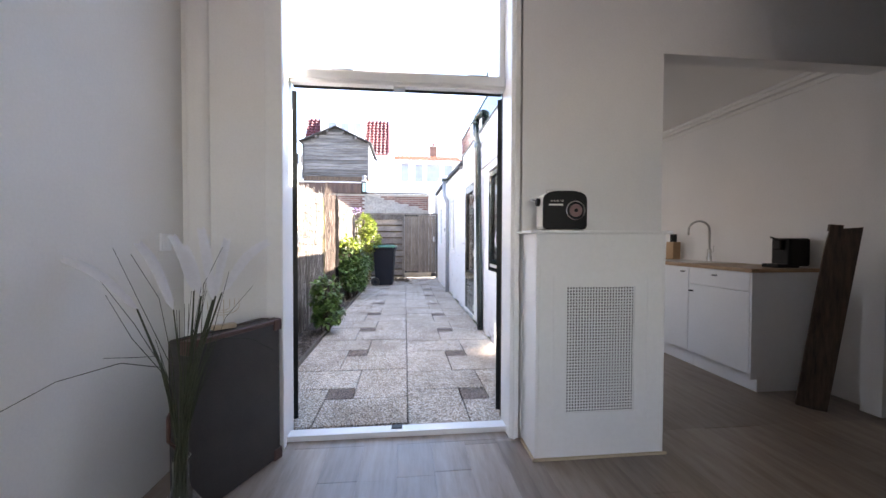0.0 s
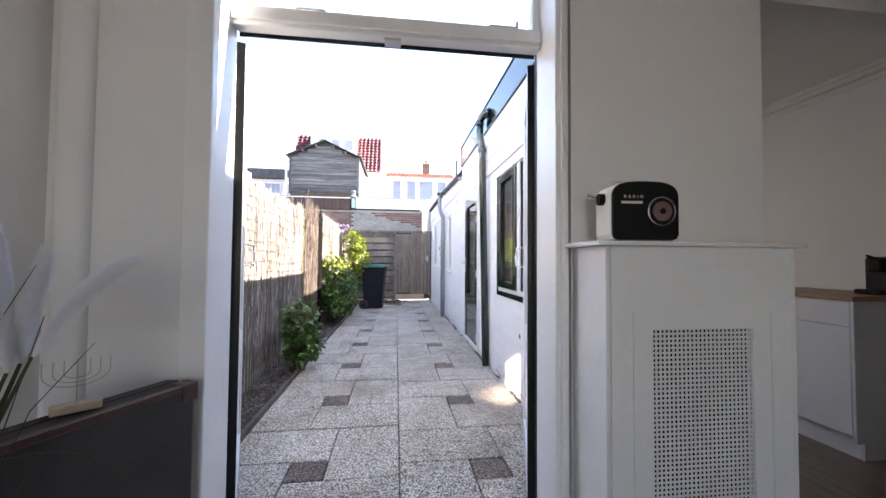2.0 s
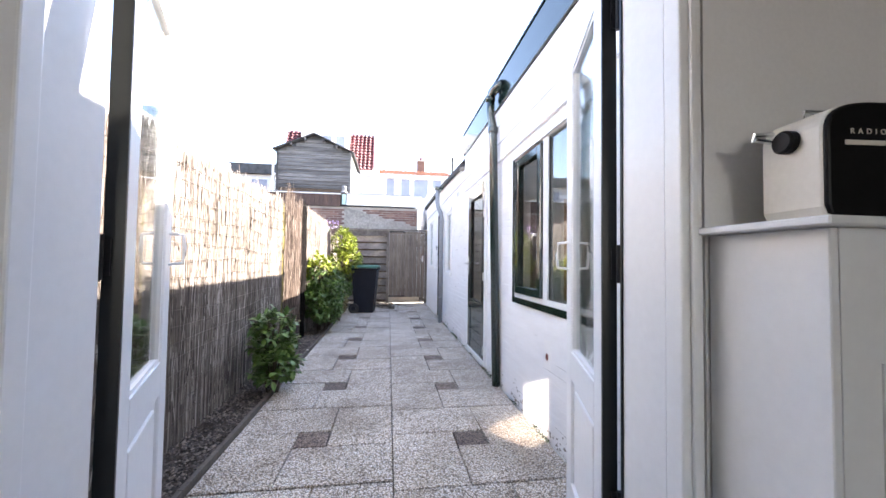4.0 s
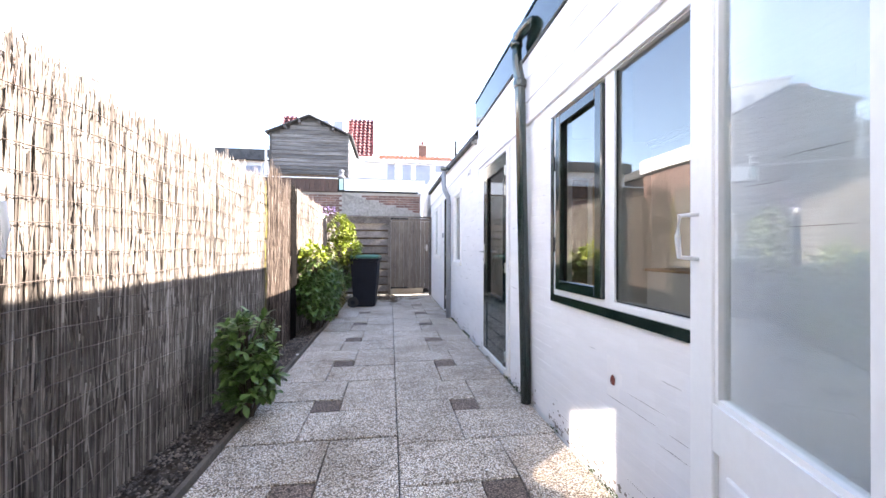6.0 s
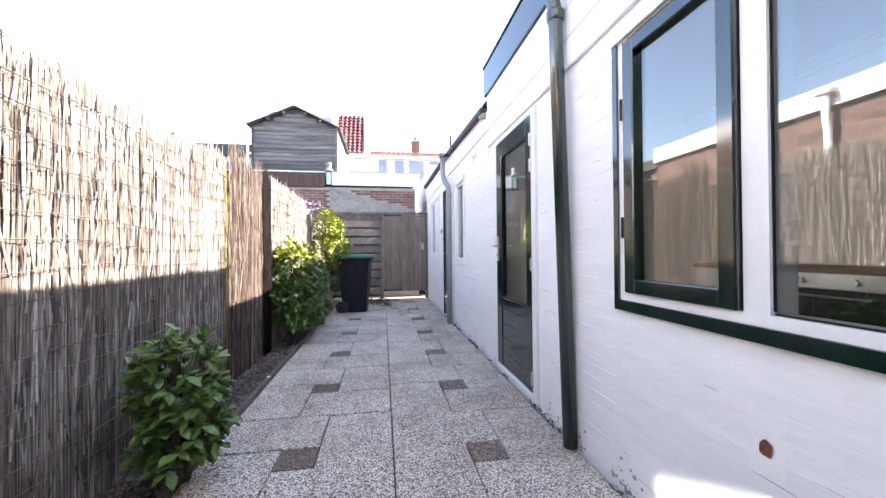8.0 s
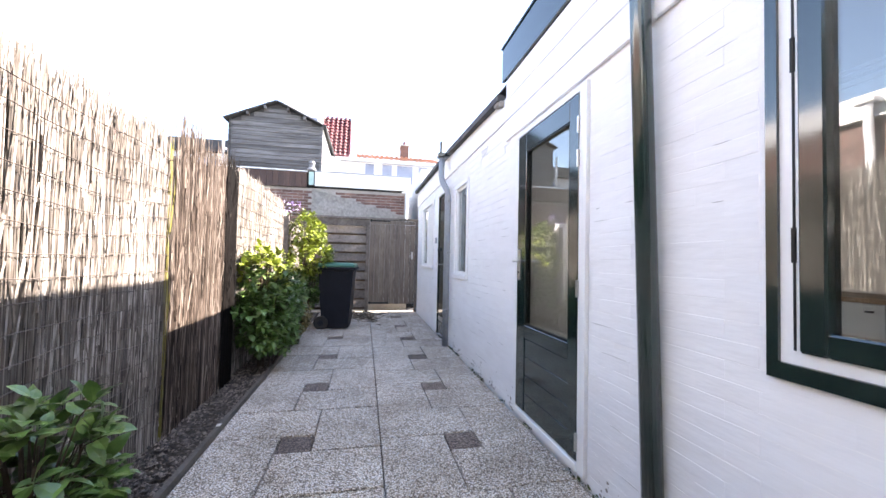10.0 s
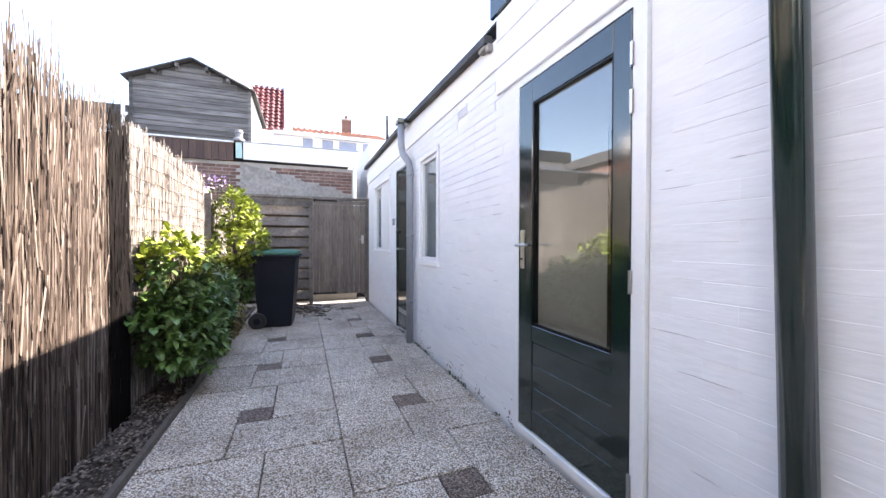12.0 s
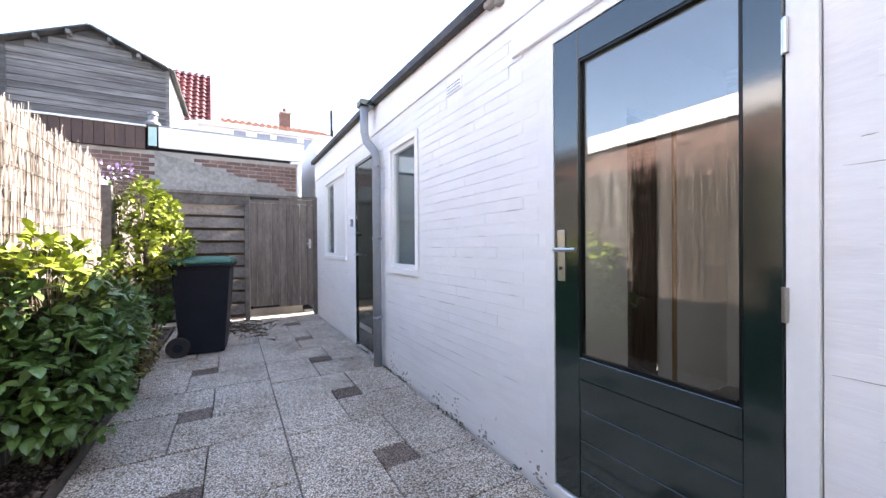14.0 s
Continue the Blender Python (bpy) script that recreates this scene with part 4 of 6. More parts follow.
def shrub(label, blobs, count, size, seed, at, light_above=None, mats=(None, None), name="shrub", stems=9):
    """Blobs are (x, y, z, rx, ry, rz) in the shrub's frame. Leaves stand in whorls on twig ends, denser outside."""
    rnd = random.Random(seed)
    t = thing(name, label, "shrub", at=at)
    dark, young, twigs = bmesh.new(), bmesh.new(), bmesh.new()
    tot = sum(b[3] * b[4] + b[4] * b[5] for b in blobs)
    for bx, by, bz, rx, ry, rz in blobs:
        n = int(count * (rx * ry + ry * rz) / tot / 7)
        for i in range(n):
            th, ph = rnd.uniform(0, 2 * math.pi), math.acos(rnd.uniform(-0.85, 1))
            rad = rnd.uniform(0.45, 1.0) ** 0.5 * (1 + 0.22 * noise.noise((th * 1.3, ph * 1.7, seed + bz)))
            nrm = Vector((math.sin(ph) * math.cos(th), math.sin(ph) * math.sin(th), math.cos(ph)))
            c = Vector((bx + rx * rad * nrm.x, by + ry * rad * nrm.y, bz + rz * rad * nrm.z))
            if c.z < 0.04:
                continue
            is_light = light_above is not None and c.z > light_above + rnd.uniform(-0.13, 0.13) and rad > 0.6
            bm = young if is_light else dark
            base = c - nrm * 0.07
            if rnd.random() < 0.5:
                tube(twigs, [Vector((bx * 0.5, by * 0.6, max(0.05, bz - rz))).lerp(base, 0.35), base.lerp(c, 0.2), c], 0.0035, 3, False, 0.0015)
            k = rnd.randint(5, 8)
            for j in range(k):
                a = j * 2.4 + rnd.uniform(-.4, .4)
                tang = nrm.cross(Vector((0.1, 0.2, 1))).normalized()
                bit = nrm.cross(tang)
                spread = 0.7 + 0.9 * (j / k)
                out = (nrm * (0.85 - 0.45 * j / k) + (tang * math.cos(a) + bit * math.sin(a)) * spread + Vector((0, 0, 0.3))).normalized()
                leaf_mesh(bm, c - nrm * 0.03 * j / k * 2, out, size * rnd.uniform(0.6, 1.15), 0.32 * rnd.random() + 0.05, rnd)
    part("foliage", dark, mats[0] or LEAF, t, kind="stuff")
    if len(young.verts):
        part("young_foliage", young, mats[1] or LEAFLIGHT, t, "bright yellow-green young leaves", kind="stuff")
    else:
        young.free()
    for i in range(stems):
        bx, by, bz, rx, ry, rz = blobs[i % len(blobs)]
        e = Vector((bx + rnd.uniform(-.6, .6) * rx, by + rnd.uniform(-.6, .6) * ry, bz + 0.3 * rz))
        s = Vector((e.x * 0.35, by * 0.7, -0.03))
        tube(twigs, [s, s.lerp(e, 0.5) + Vector((rnd.uniform(-.03, .03), rnd.uniform(-.03, .03), 0)), e], 0.008, 5, False, 0.004)
    part("twigwork", twigs, STEMMAT, t, kind="stuff")
    return t


shrub("small glossy dark green shrub in the soil strip", [(0, 0, 0.48, 0.185, 0.20, 0.235), (0.03, -0.03, 0.23, 0.185, 0.19, 0.19)], 1150, 0.082, 21, (-0.815, 5.62, 0))
shrub("large leafy shrub with bright young growth on top", [(-0.02, -0.05, 0.94, 0.27, 0.34, 0.29), (0.02, -0.1, 0.52, 0.32, 0.46, 0.30), (0.03, 0.5, 0.62, 0.30, 0.45, 0.33), (0.12, -0.1, 0.33, 0.22, 0.42, 0.2)], 4300, 0.084, 22, (-0.90, 8.5, 0), light_above=0.93)
shrub("tall yellow-green shrub next to the refuse bin", [(0.02, 0, 1.52, 0.30, 0.30, 0.32), (0.06, -0.02, 1.12, 0.42, 0.42, 0.36), (0.0, 0, 0.62, 0.36, 0.38, 0.34)], 4200, 0.07, 23, (-0.86, 10.6, 0), light_above=0.78)
shrub("twiggy half-dry shrub with brown leaves", [(0, 0, 0.36, 0.17, 0.34, 0.30)], 1300, 0.045, 24, (-0.76, 9.42, 0), light_above=0.5, mats=(LEAFDRY, LEAFLIGHT))


def bamboo():
    rnd = random.Random(5)
    t = thing("bamboo", "green bamboo shoots rising behind the reed screen", "plant", at=(-1.42, 3.75, 0))
    stems, leaves = bmesh.new(), bmesh.new()
    for i in range(9):
        x, y = rnd.uniform(-.12, .14), rnd.uniform(-.35, .25)
        h = rnd.uniform(2.0, 2.9)
        top = Vector((x + rnd.uniform(-.1, .15), y + rnd.uniform(-.1, .2), h))
        tube(stems, [(x, y, -0.1), Vector((x, y, 0)).lerp(top, 0.6), top], 0.007, 6, False, 0.002)
        for k in range(34):
            f = rnd.uniform(0.62, 1.0)
            p = Vector((x, y, 0)).lerp(top, f)
            a = rnd.uniform(0, 6.28)
            leaf_mesh(leaves, p, Vector((math.cos(a), math.sin(a), rnd.uniform(-.3, .7))), rnd.uniform(.07, .13), 0.3, rnd)
    part("canes", stems, STALK, t)
    part("leaves", leaves, LEAF, t, kind="stuff")


bamboo()


def climber():
    rnd = random.Random(15)
    t = thing("flowering_climber", "small climber with lilac blossom on a white wall end", "plant", at=(-1.06, 10.6, 0))
    fl, lv = bmesh.new(), bmesh.new()
    for k in range(46):
        p = Vector((rnd.uniform(-.12, .14), rnd.uniform(-.16, .16), rnd.uniform(1.82, 1.98)))
        leaf_mesh(fl, p, Vector((rnd.uniform(-1, 1), rnd.uniform(-1, 1), rnd.uniform(-.2, 1))), 0.045, 0.1, rnd)
    for k in range(30):
        p = Vector((rnd.uniform(-.1, .12), rnd.uniform(-.16, .16), rnd.uniform(1.62, 1.9)))
        leaf_mesh(lv, p, Vector((rnd.uniform(-1, 1), rnd.uniform(-1, 1), rnd.uniform(-.2, 1))), 0.05, 0.1, rnd)
    part("blossom", fl, surface("lilac_petal", (0.42, 0.28, 0.60), (0.58, 0.44, 0.74), 5, 0.6, 60, 0.0), t, "lilac blossom", kind="stuff")
    part("leaves", lv, LEAF, t, kind="stuff")
    tw = bmesh.new()
    for k in range(4):
        tube(tw, [(rnd.uniform(-.03, .03), rnd.uniform(-.05, .05), -0.03), (rnd.uniform(-.05, .05), rnd.uniform(-.08, .08), 1.0), (rnd.uniform(-.05, .05), rnd.uniform(-.1, .1), 1.85)], 0.006, 5, False, 0.003)
    part("stems", tw, STEMMAT, t)
    structure("wall_end", bevelled(boxes((-1.36, -1.19, 10.62, 10.8, -0.1, 1.84)), 0.01, 1), WALLPAINT)


climber()


def downpipes():
    p = thing("downpipe", "glossy dark green downpipe with a hopper bend at the fascia", "drainpipe", "downpipes", at=(1.154, 5.575, 0))
    bm = bmesh.new()
    tube(bm, [(-0.001, 0, 0.0), (-0.035, 0.055, 2.42), (-0.048, 0.058, 2.48), (-0.060, 0.06, 2.55), (-0.060, 0.06, 2.70)], 0.039, 16)
    part("pipe", bm, GREENPIPE, p, smooth=True)
    part("collar", lathe(bmesh.new(), [(0.046, 0), (0.049, 0.01), (0.049, 0.05), (0.044, 0.06)], 0, 0, 18), GREENPIPE, p, m=pose(-0.035, 0.054, 2.36), smooth=False)
    bm = bmesh.new()
    tube(bm, [(-0.060, 0.06, 2.67), (-0.060, 0.06, 2.715), (-0.055, 0.035, 2.74), (-0.045, -0.06, 2.742), (-0.03, -0.12, 2.742), (0.0, -0.14, 2.742)], 0.045, 16)
    part("elbow", bm, GREENPIPE, p, smooth=True)
    q = thing("downpipe", "grey downpipe with a swan neck on the white wall", "drainpipe", "downpipes", at=(1.125, 9.10, 0))
    part("pipe", tube(bmesh.new(), [(0.0, 0, 0.0), (0, 0, 1.95), (-0.01, 0.0, 2.03), (-0.05, 0.14, 2.17), (-0.06, 0.17, 2.26), (-0.06, 0.17, 2.52)], 0.040, 16), ZINC, q, smooth=True)
    part("outlet", bevelled(boxes((-0.115, 0.03, 0.10, 0.25, 2.505, 2.565)), 0.01, 2), GREENPIPE, q, "dark roof outlet box")
    for z in (0.45, 1.2, 1.88):
        part("bracket", lathe(bmesh.new(), [(0.043, 0), (0.046, 0.004), (0.046, 0.024), (0.043, 0.028)], 0, 0, 18), ZINC, q, m=pose(0, 0, z))
        part("bracket_screw", tube(bmesh.new(), [(0.0, -0.04, z + .012), (0.0, -0.06, z + .012)], 0.006, 6), IRON, q)


downpipes()


def wall_details():
    v = thing("vent_grille", "white painted vent grille high on the brick wall", "vent", at=(WX, 7.78, 2.13))
    part("plate", bevelled(boxes((-0.006, 0.002, -0.09, 0.09, 0, 0.08)), 0.002, 1), BOARDWHITE, v)
    for k in range(8):
        for j in range(3):
            part("slot", boxes((-0.0085, -0.0065, -0.075 + k * 0.02, -0.062 + k * 0.02, 0.012 + j * 0.021, 0.020 + j * 0.021)), ZINC, v)
    b = thing("door_bell", "small grey bell push beside the green door", "bell", at=(WX, 10.14, 1.38))
    part("case", bevelled(boxes((-0.025, 0.001, -0.03, 0.03, 0, 0.09)), 0.004, 1), ZINC, b)
    part("button", lathe(bmesh.new(), [(0.012, 0), (0.010, 0.006)], 0, 0, 12), CREAM, b, m=pose(-0.025, 0, 0.045, 0, -90, 0))
    h = thing("cable_hole", "broken hole in the wall showing bare red brick", "hole", at=(WX, 4.55, 0.52))
    bm = bmesh.new()
    rnd = random.Random(4)
    c = bm.verts.new((-0.0015, 0, 0))
    ring = [bm.verts.new((-0.003, 0.022 * math.cos(a) * rnd.uniform(.75, 1.1), 0.026 * math.sin(a) * rnd.uniform(.75, 1.1))) for a in [k * math.pi / 6 for k in range(12)]]
    for k in range(12):
        bm.faces.new((c, ring[(k + 1) % 12], ring[k]))
    part("bare_brick", bm, HOLEBRICK, h)


wall_details()


def twigs_on_path():
    rnd = random.Random(31)
    t = thing("twig_pile", "dead twigs swept together before the gate", "twigs", at=(-0.0, 11.4, 0))
    bm = bmesh.new()
    for k in range(85):
        x, y = rnd.gauss(0.10, 0.17), rnd.gauss(0.1, 0.3)
        a, ln = rnd.uniform(0, 3.14), rnd.uniform(0.1, 0.35)
        z = rnd.uniform(0.008, 0.05)
        tube(bm, [(x, y, z), (x + ln * .5 * math.cos(a), y + ln * .5 * math.sin(a), z + rnd.uniform(-.002, .03)), (x + ln * math.cos(a + .3), y + ln * math.sin(a + .3), z)], rnd.uniform(.004, .012), 4, False, .002)
    part("twigs", bm, STEMMAT, t, kind="stuff")
    lf = thing("dead_leaf", "curled dark dead leaf lying on the slabs", "leaf", at=(0.12, 11.05, 0.005))
    bm = bmesh.new()
    leaf_mesh(bm, Vector((0, 0, 0.03)), Vector((1, 0.2, 0.0)), 0.22, 0.02, rnd)
    part("blade", bm, STEMMAT, lf)
    s = thing("paper_scrap", "tiny white scrap on the edging", "litter", at=(-0.80, 6.98, 0.035))
    part("scrap", boxes((-0.012, 0.012, -0.016, 0.016, 0, 0.004)), CREAM, s)


twigs_on_path()


def gravel():
    rnd = random.Random(40)
    bm = bmesh.new()
    for k in range(9000):
        y = rnd.uniform(3.4, 12.1)
        x = rnd.uniform(-1.12, -0.835)
        s = rnd.uniform(0.005, 0.014) * (1 if rnd.random() < 0.92 else 1.8)
        z = -0.018 + 0.015
        v = [bm.verts.new((x + s * rnd.uniform(.6, 1.1) * dx, y + s * rnd.uniform(.6, 1.1) * dy, z + s * rnd.uniform(.4, .9) * dz)) for dx, dy, dz in ((-1, 0, 0), (1, 0, 0), (0, -1, 0), (0, 1, 0), (0, 0, 1))]
        for f in ((0, 2, 4), (2, 1, 4), (1, 3, 4), (3, 0, 4)):
            bm.faces.new([v[i] for i in f])
    g = part("gravel", bm, surface("bed_gravel", (0.085, 0.066, 0.054), (0.33, 0.275, 0.235), 8, 0.9, 60, 0.2, vary=0.75), None, "loose brown-grey gravel on the planting bed", "stuff")


gravel()


# ---- beyond the gate and the screen ----
def brick_face(parent, x0, x1, y, z0, z1, seed, keep=lambda x, z: True, along="x"):
    rnd = random.Random(seed)
    L, Hh, j = 0.21, 0.052, 0.010
    k, z = 0, z0
    bm = bmesh.new()
    while z + Hh <= z1:
        x = x0 - (L / 2 if k % 2 else 0)
        while x < x1:
            a, b = max(x, x0), min(x + L, x1)
            if b - a > 0.03 and keep((a + b) / 2, z + Hh / 2):
                d = rnd.uniform(0.002, 0.009)
                if along == "x":
                    bm_box(bm, a, b, y - d, y + 0.02, z, z + Hh)
                else:
                    bm_box(bm, y - 0.02, y + d, a, b, z, z + Hh)
            x += L + j
        z += Hh + j
        k += 1
    part("bricks", bm, REDBRICK, parent, kind="stuff")


def neighbour_shed():
    t = thing("brick_outbuilding", "flat-roofed brick outbuilding with patched render and white fascia", "building", at=(0, 0, 0))
    Y = 12.75
    part("wall", boxes((-6.0, 1.02, Y + 0.01, 15.4, -0.1, 2.62)), MORTAR, t)
    slope = lambda x: 2.62 - max(0.0, (x + 1.05)) * 0.26
    brick_face(t, -4.0, 0.92, Y + 0.01, 1.2, 2.6, 5, keep=lambda x, z: x < -1.12 or z > slope(x) + 0.05 * noise.noise((x * 6, z * 6, 0)))
    bm = bmesh.new()
    pts = [(-1.08, 1.2), (1.02, 1.2)] + [(1.02 - 2.1 * i / 14, slope(1.02 - 2.1 * i / 14) - 0.02 + 0.05 * noise.noise((i * 0.9, 2, 0))) for i in range(15)]
    front = [bm.verts.new((x, Y - 0.012, z)) for x, z in pts]
    back = [bm.verts.new((x, Y + 0.0095, z)) for x, z in pts]
    bm.faces.new(front)
    n = len(pts)
    for i in range(n):
        bm.faces.new((front[(i + 1) % n], front[i], back[i], back[(i + 1) % n]))
    part("render_patch", bm, RENDERGREY, t, "crumbling grey cement render")
    part("fascia", boxes((-1.02, 1.05, Y - 0.07, Y + 0.0, 2.66, 2.965)), HOUSEWHITE, t, "broad white fascia board")
    part("fascia_trim", boxes((-1.02, 1.06, Y - 0.085, Y + 0.01, 2.966, 2.985)), ZINC, t)
    for i in range(26):
        part("brown_board", boxes((-1.18 - (i + 1) * 0.115, -1.18 - i * 0.115 - 0.006, Y - 0.05, Y + 0.0, 2.62, 2.945)), BROWNWOOD, t)
    part("roof", boxes((-6.0, 1.03, Y - 0.02, 15.45, 2.965, 3.0)), BITUMEN, t)
    part("roof_trim", boxes((-6.0, -1.17, Y - 0.07, Y - 0.021, 2.95, 2.975)), HOUSEWHITE, t)
    part("gutter_pipe", tube(bmesh.new(), [(0.965, Y - 0.05, 0.2), (0.965, Y - 0.05, 2.55), (1.0, Y - 0.06, 2.7)], 0.03, 10), HOUSEWHITE, t, "white painted rain pipe")
    v = thing("roof_vent", "zinc vent cowl on the edge of the brown boards", "vent", at=(-1.09, Y - 0.04, 2.62))
    part("plate", boxes((-0.05, 0.05, -0.045, -0.032, 0.05, 0.33)), surface("copper_green", (0.30, 0.45, 0.42), (0.42, 0.56, 0.52), 8, 0.6, 30, 0.1), v, "pale green metal plate")
    part("cowl", lathe(bmesh.new(), [(0.05, 0.33), (0.10, 0.36), (0.10, 0.39), (0.06, 0.43), (0.06, 0.50), (0.075, 0.51), (0.06, 0.56), (0.02, 0.575)], 0, 0, 20), surface("weathered_zinc", (0.10, 0.10, 0.11), (0.20, 0.20, 0.21), 8, 0.5, 30, 0.1), v)


neighbour_shed()


def dormer_shed():
    """The boarded loft shed above the outbuilding's roof."""
    t = thing("loft_shed", "silvered timber shed with a shallow gable on the roof behind", "shed", at=(-2.47, 15.6, 0))
    W, Z0, ZE, ZP, D = 1.22, 3.0, 4.95, 5.50, 3.0
    # wall coloured dark to put shade into the joints between the boards
    part("wall", boxes((-W, W, 0.01, D, Z0, ZE)), OLDWOOD, t)
    random.seed(6)
    z = 3.62
    while z < ZP - 0.06:
        h = random.uniform(0.115, 0.15)
        f = max(0.0, (z + h - ZE) / (ZP - ZE))
        w = W * (1 - f) if f > 0 else W
        if w > 0.05:
            bm = boxes((-w, w, -0.012 + random.uniform(-.004, .002), 0.012, z, z + h - 0.014))
            part("board", bm, SHEDWOOD, t)
        z += h
    bm = bmesh.new()
    for y0, y1 in ((-0.001, 0.009),):
        v = [bm.verts.new(p) for p in ((-W, y0, ZE - .02), (W, y0, ZE - .02), (0, y0, ZP), (-W, y1, ZE - .02), (W, y1, ZE - .02), (0, y1, ZP))]
        for f in ((0, 1, 2), (3, 5, 4), (0, 3, 4, 1), (1, 4, 5, 2), (2, 5, 3, 0)):
            bm.faces.new([v[i] for i in f])
    part("gable", bm, SHEDWOOD, t)
    for s in (-1, 1):
        L = math.hypot(W + 0.16, ZP - ZE)
        ang = math.degrees(math.atan2(ZP - ZE, W)) * s
        bm = boxes((0, L, -0.18, D + 0.1, 0, 0.028)) if s > 0 else boxes((-L, 0, -0.18, D + 0.1, 0, 0.028))
        part("roof", bm, BITUMEN, t, m=pose(0, 0, ZP + 0.01, 0, ang, 0))
        for k in (0.25, 0.62):
            part("rafter_end", boxes((s * W * k - 0.03, s * W * k + 0.03, -0.17, 0, ZP - (ZP - ZE) * k - 0.09, ZP - (ZP - ZE) * k - 0.01)), SHEDWOOD, t)
        part("corner_post", boxes((s * W - 0.035, s * W + 0.035, -0.03, 0.04, 3.55, ZE)), SHEDWOOD, t)
    for k in range(9):
        part("side_board", boxes((W + 0.001, W + 0.02, 0.05, D - 0.3, 3.6 + k * 0.15, 3.735 + k * 0.15)), surface("pale_side_board", (0.45, 0.44, 0.42), (0.58, 0.57, 0.54), 3, 0.7, 20, 0.2) if k == 0 else bpy.data.materials["pale_side_board"], t)
    r = thing("roof_railing", "white painted railing brackets beside the loft shed", "railing", at=(-3.72, 15.4, 0))
    part("rail_post", boxes((-0.09, -0.03, 0, 0.05, 3.0, 4.6)), HOUSEWHITE, r)
    for z in (4.0, 4.35):
        part("rail", boxes((-0.06, 0.04, -0.02, -0.001, z, z + 0.065)), HOUSEWHITE, r)


dormer_shed()


def pantile_roof(name, parent, x0, x1, y0, z0, y1, z1, material, pitch=0.21, rows=12):
    """A slope of wavy tiles from its eave (y0, z0) to its ridge (y1, z1)."""
    bm = bmesh.new()
    run = Vector((0, y1 - y0, z1 - z0))
    up = Vector((0, -(z1 - z0), y1 - y0)).normalized()
    cols = max(2, int((x1 - x0) / pitch))
    seg = 6
    w = (x1 - x0) / cols
    for r in range(rows):
        for c in range(cols):
            a, b = r / rows, (r + 1.08) / rows
            lo, hi = [], []
            for i in range(seg + 1):
                u = i / seg
                h = 0.035 * math.cos(2 * math.pi * u) 
                x = x0 + (c + u) * w
                lo.append(bm.verts.new(Vector((x, y0, z0)) + run * a + up * (h + 0.075)))
                hi.append(bm.verts.new(Vector((x, y0, z0)) + run * b + up * (h + 0.01)))
            low = [bm.verts.new(v.co - up * 0.065) for v in lo]
            for i in range(seg):
                bm.faces.new((lo[i], lo[i + 1], hi[i + 1], hi[i]))
                bm.faces.new((low[i], low[i + 1], lo[i + 1], lo[i]))
    return part(name, bm, material, parent, kind="stuff")


def far_window(parent, x, z, w, h, y, bars=0):
    win = part("window", boxes((x, x + w, y - 0.03, y + 0.0, z, z + 0.05), (x, x + w, y - 0.03, y + 0.0, z + h - 0.05, z + h), (x, x + 0.05, y - 0.03, y, z + .05, z + h - .05), (x + w - 0.05, x + w, y - 0.03, y, z + .05, z + h - .05)), HOUSEWHITE, parent)
    part("pane", boxes((x + 0.05, x + w - 0.05, y - 0.012, y - 0.006, z + 0.05, z + h - 0.05)), FARGLASS, win)


FARGLASS = surface("far_window_glass", (0.21, 0.225, 0.30), (0.29, 0.31, 0.39), 0.6, 0.12, 4, 0.0)


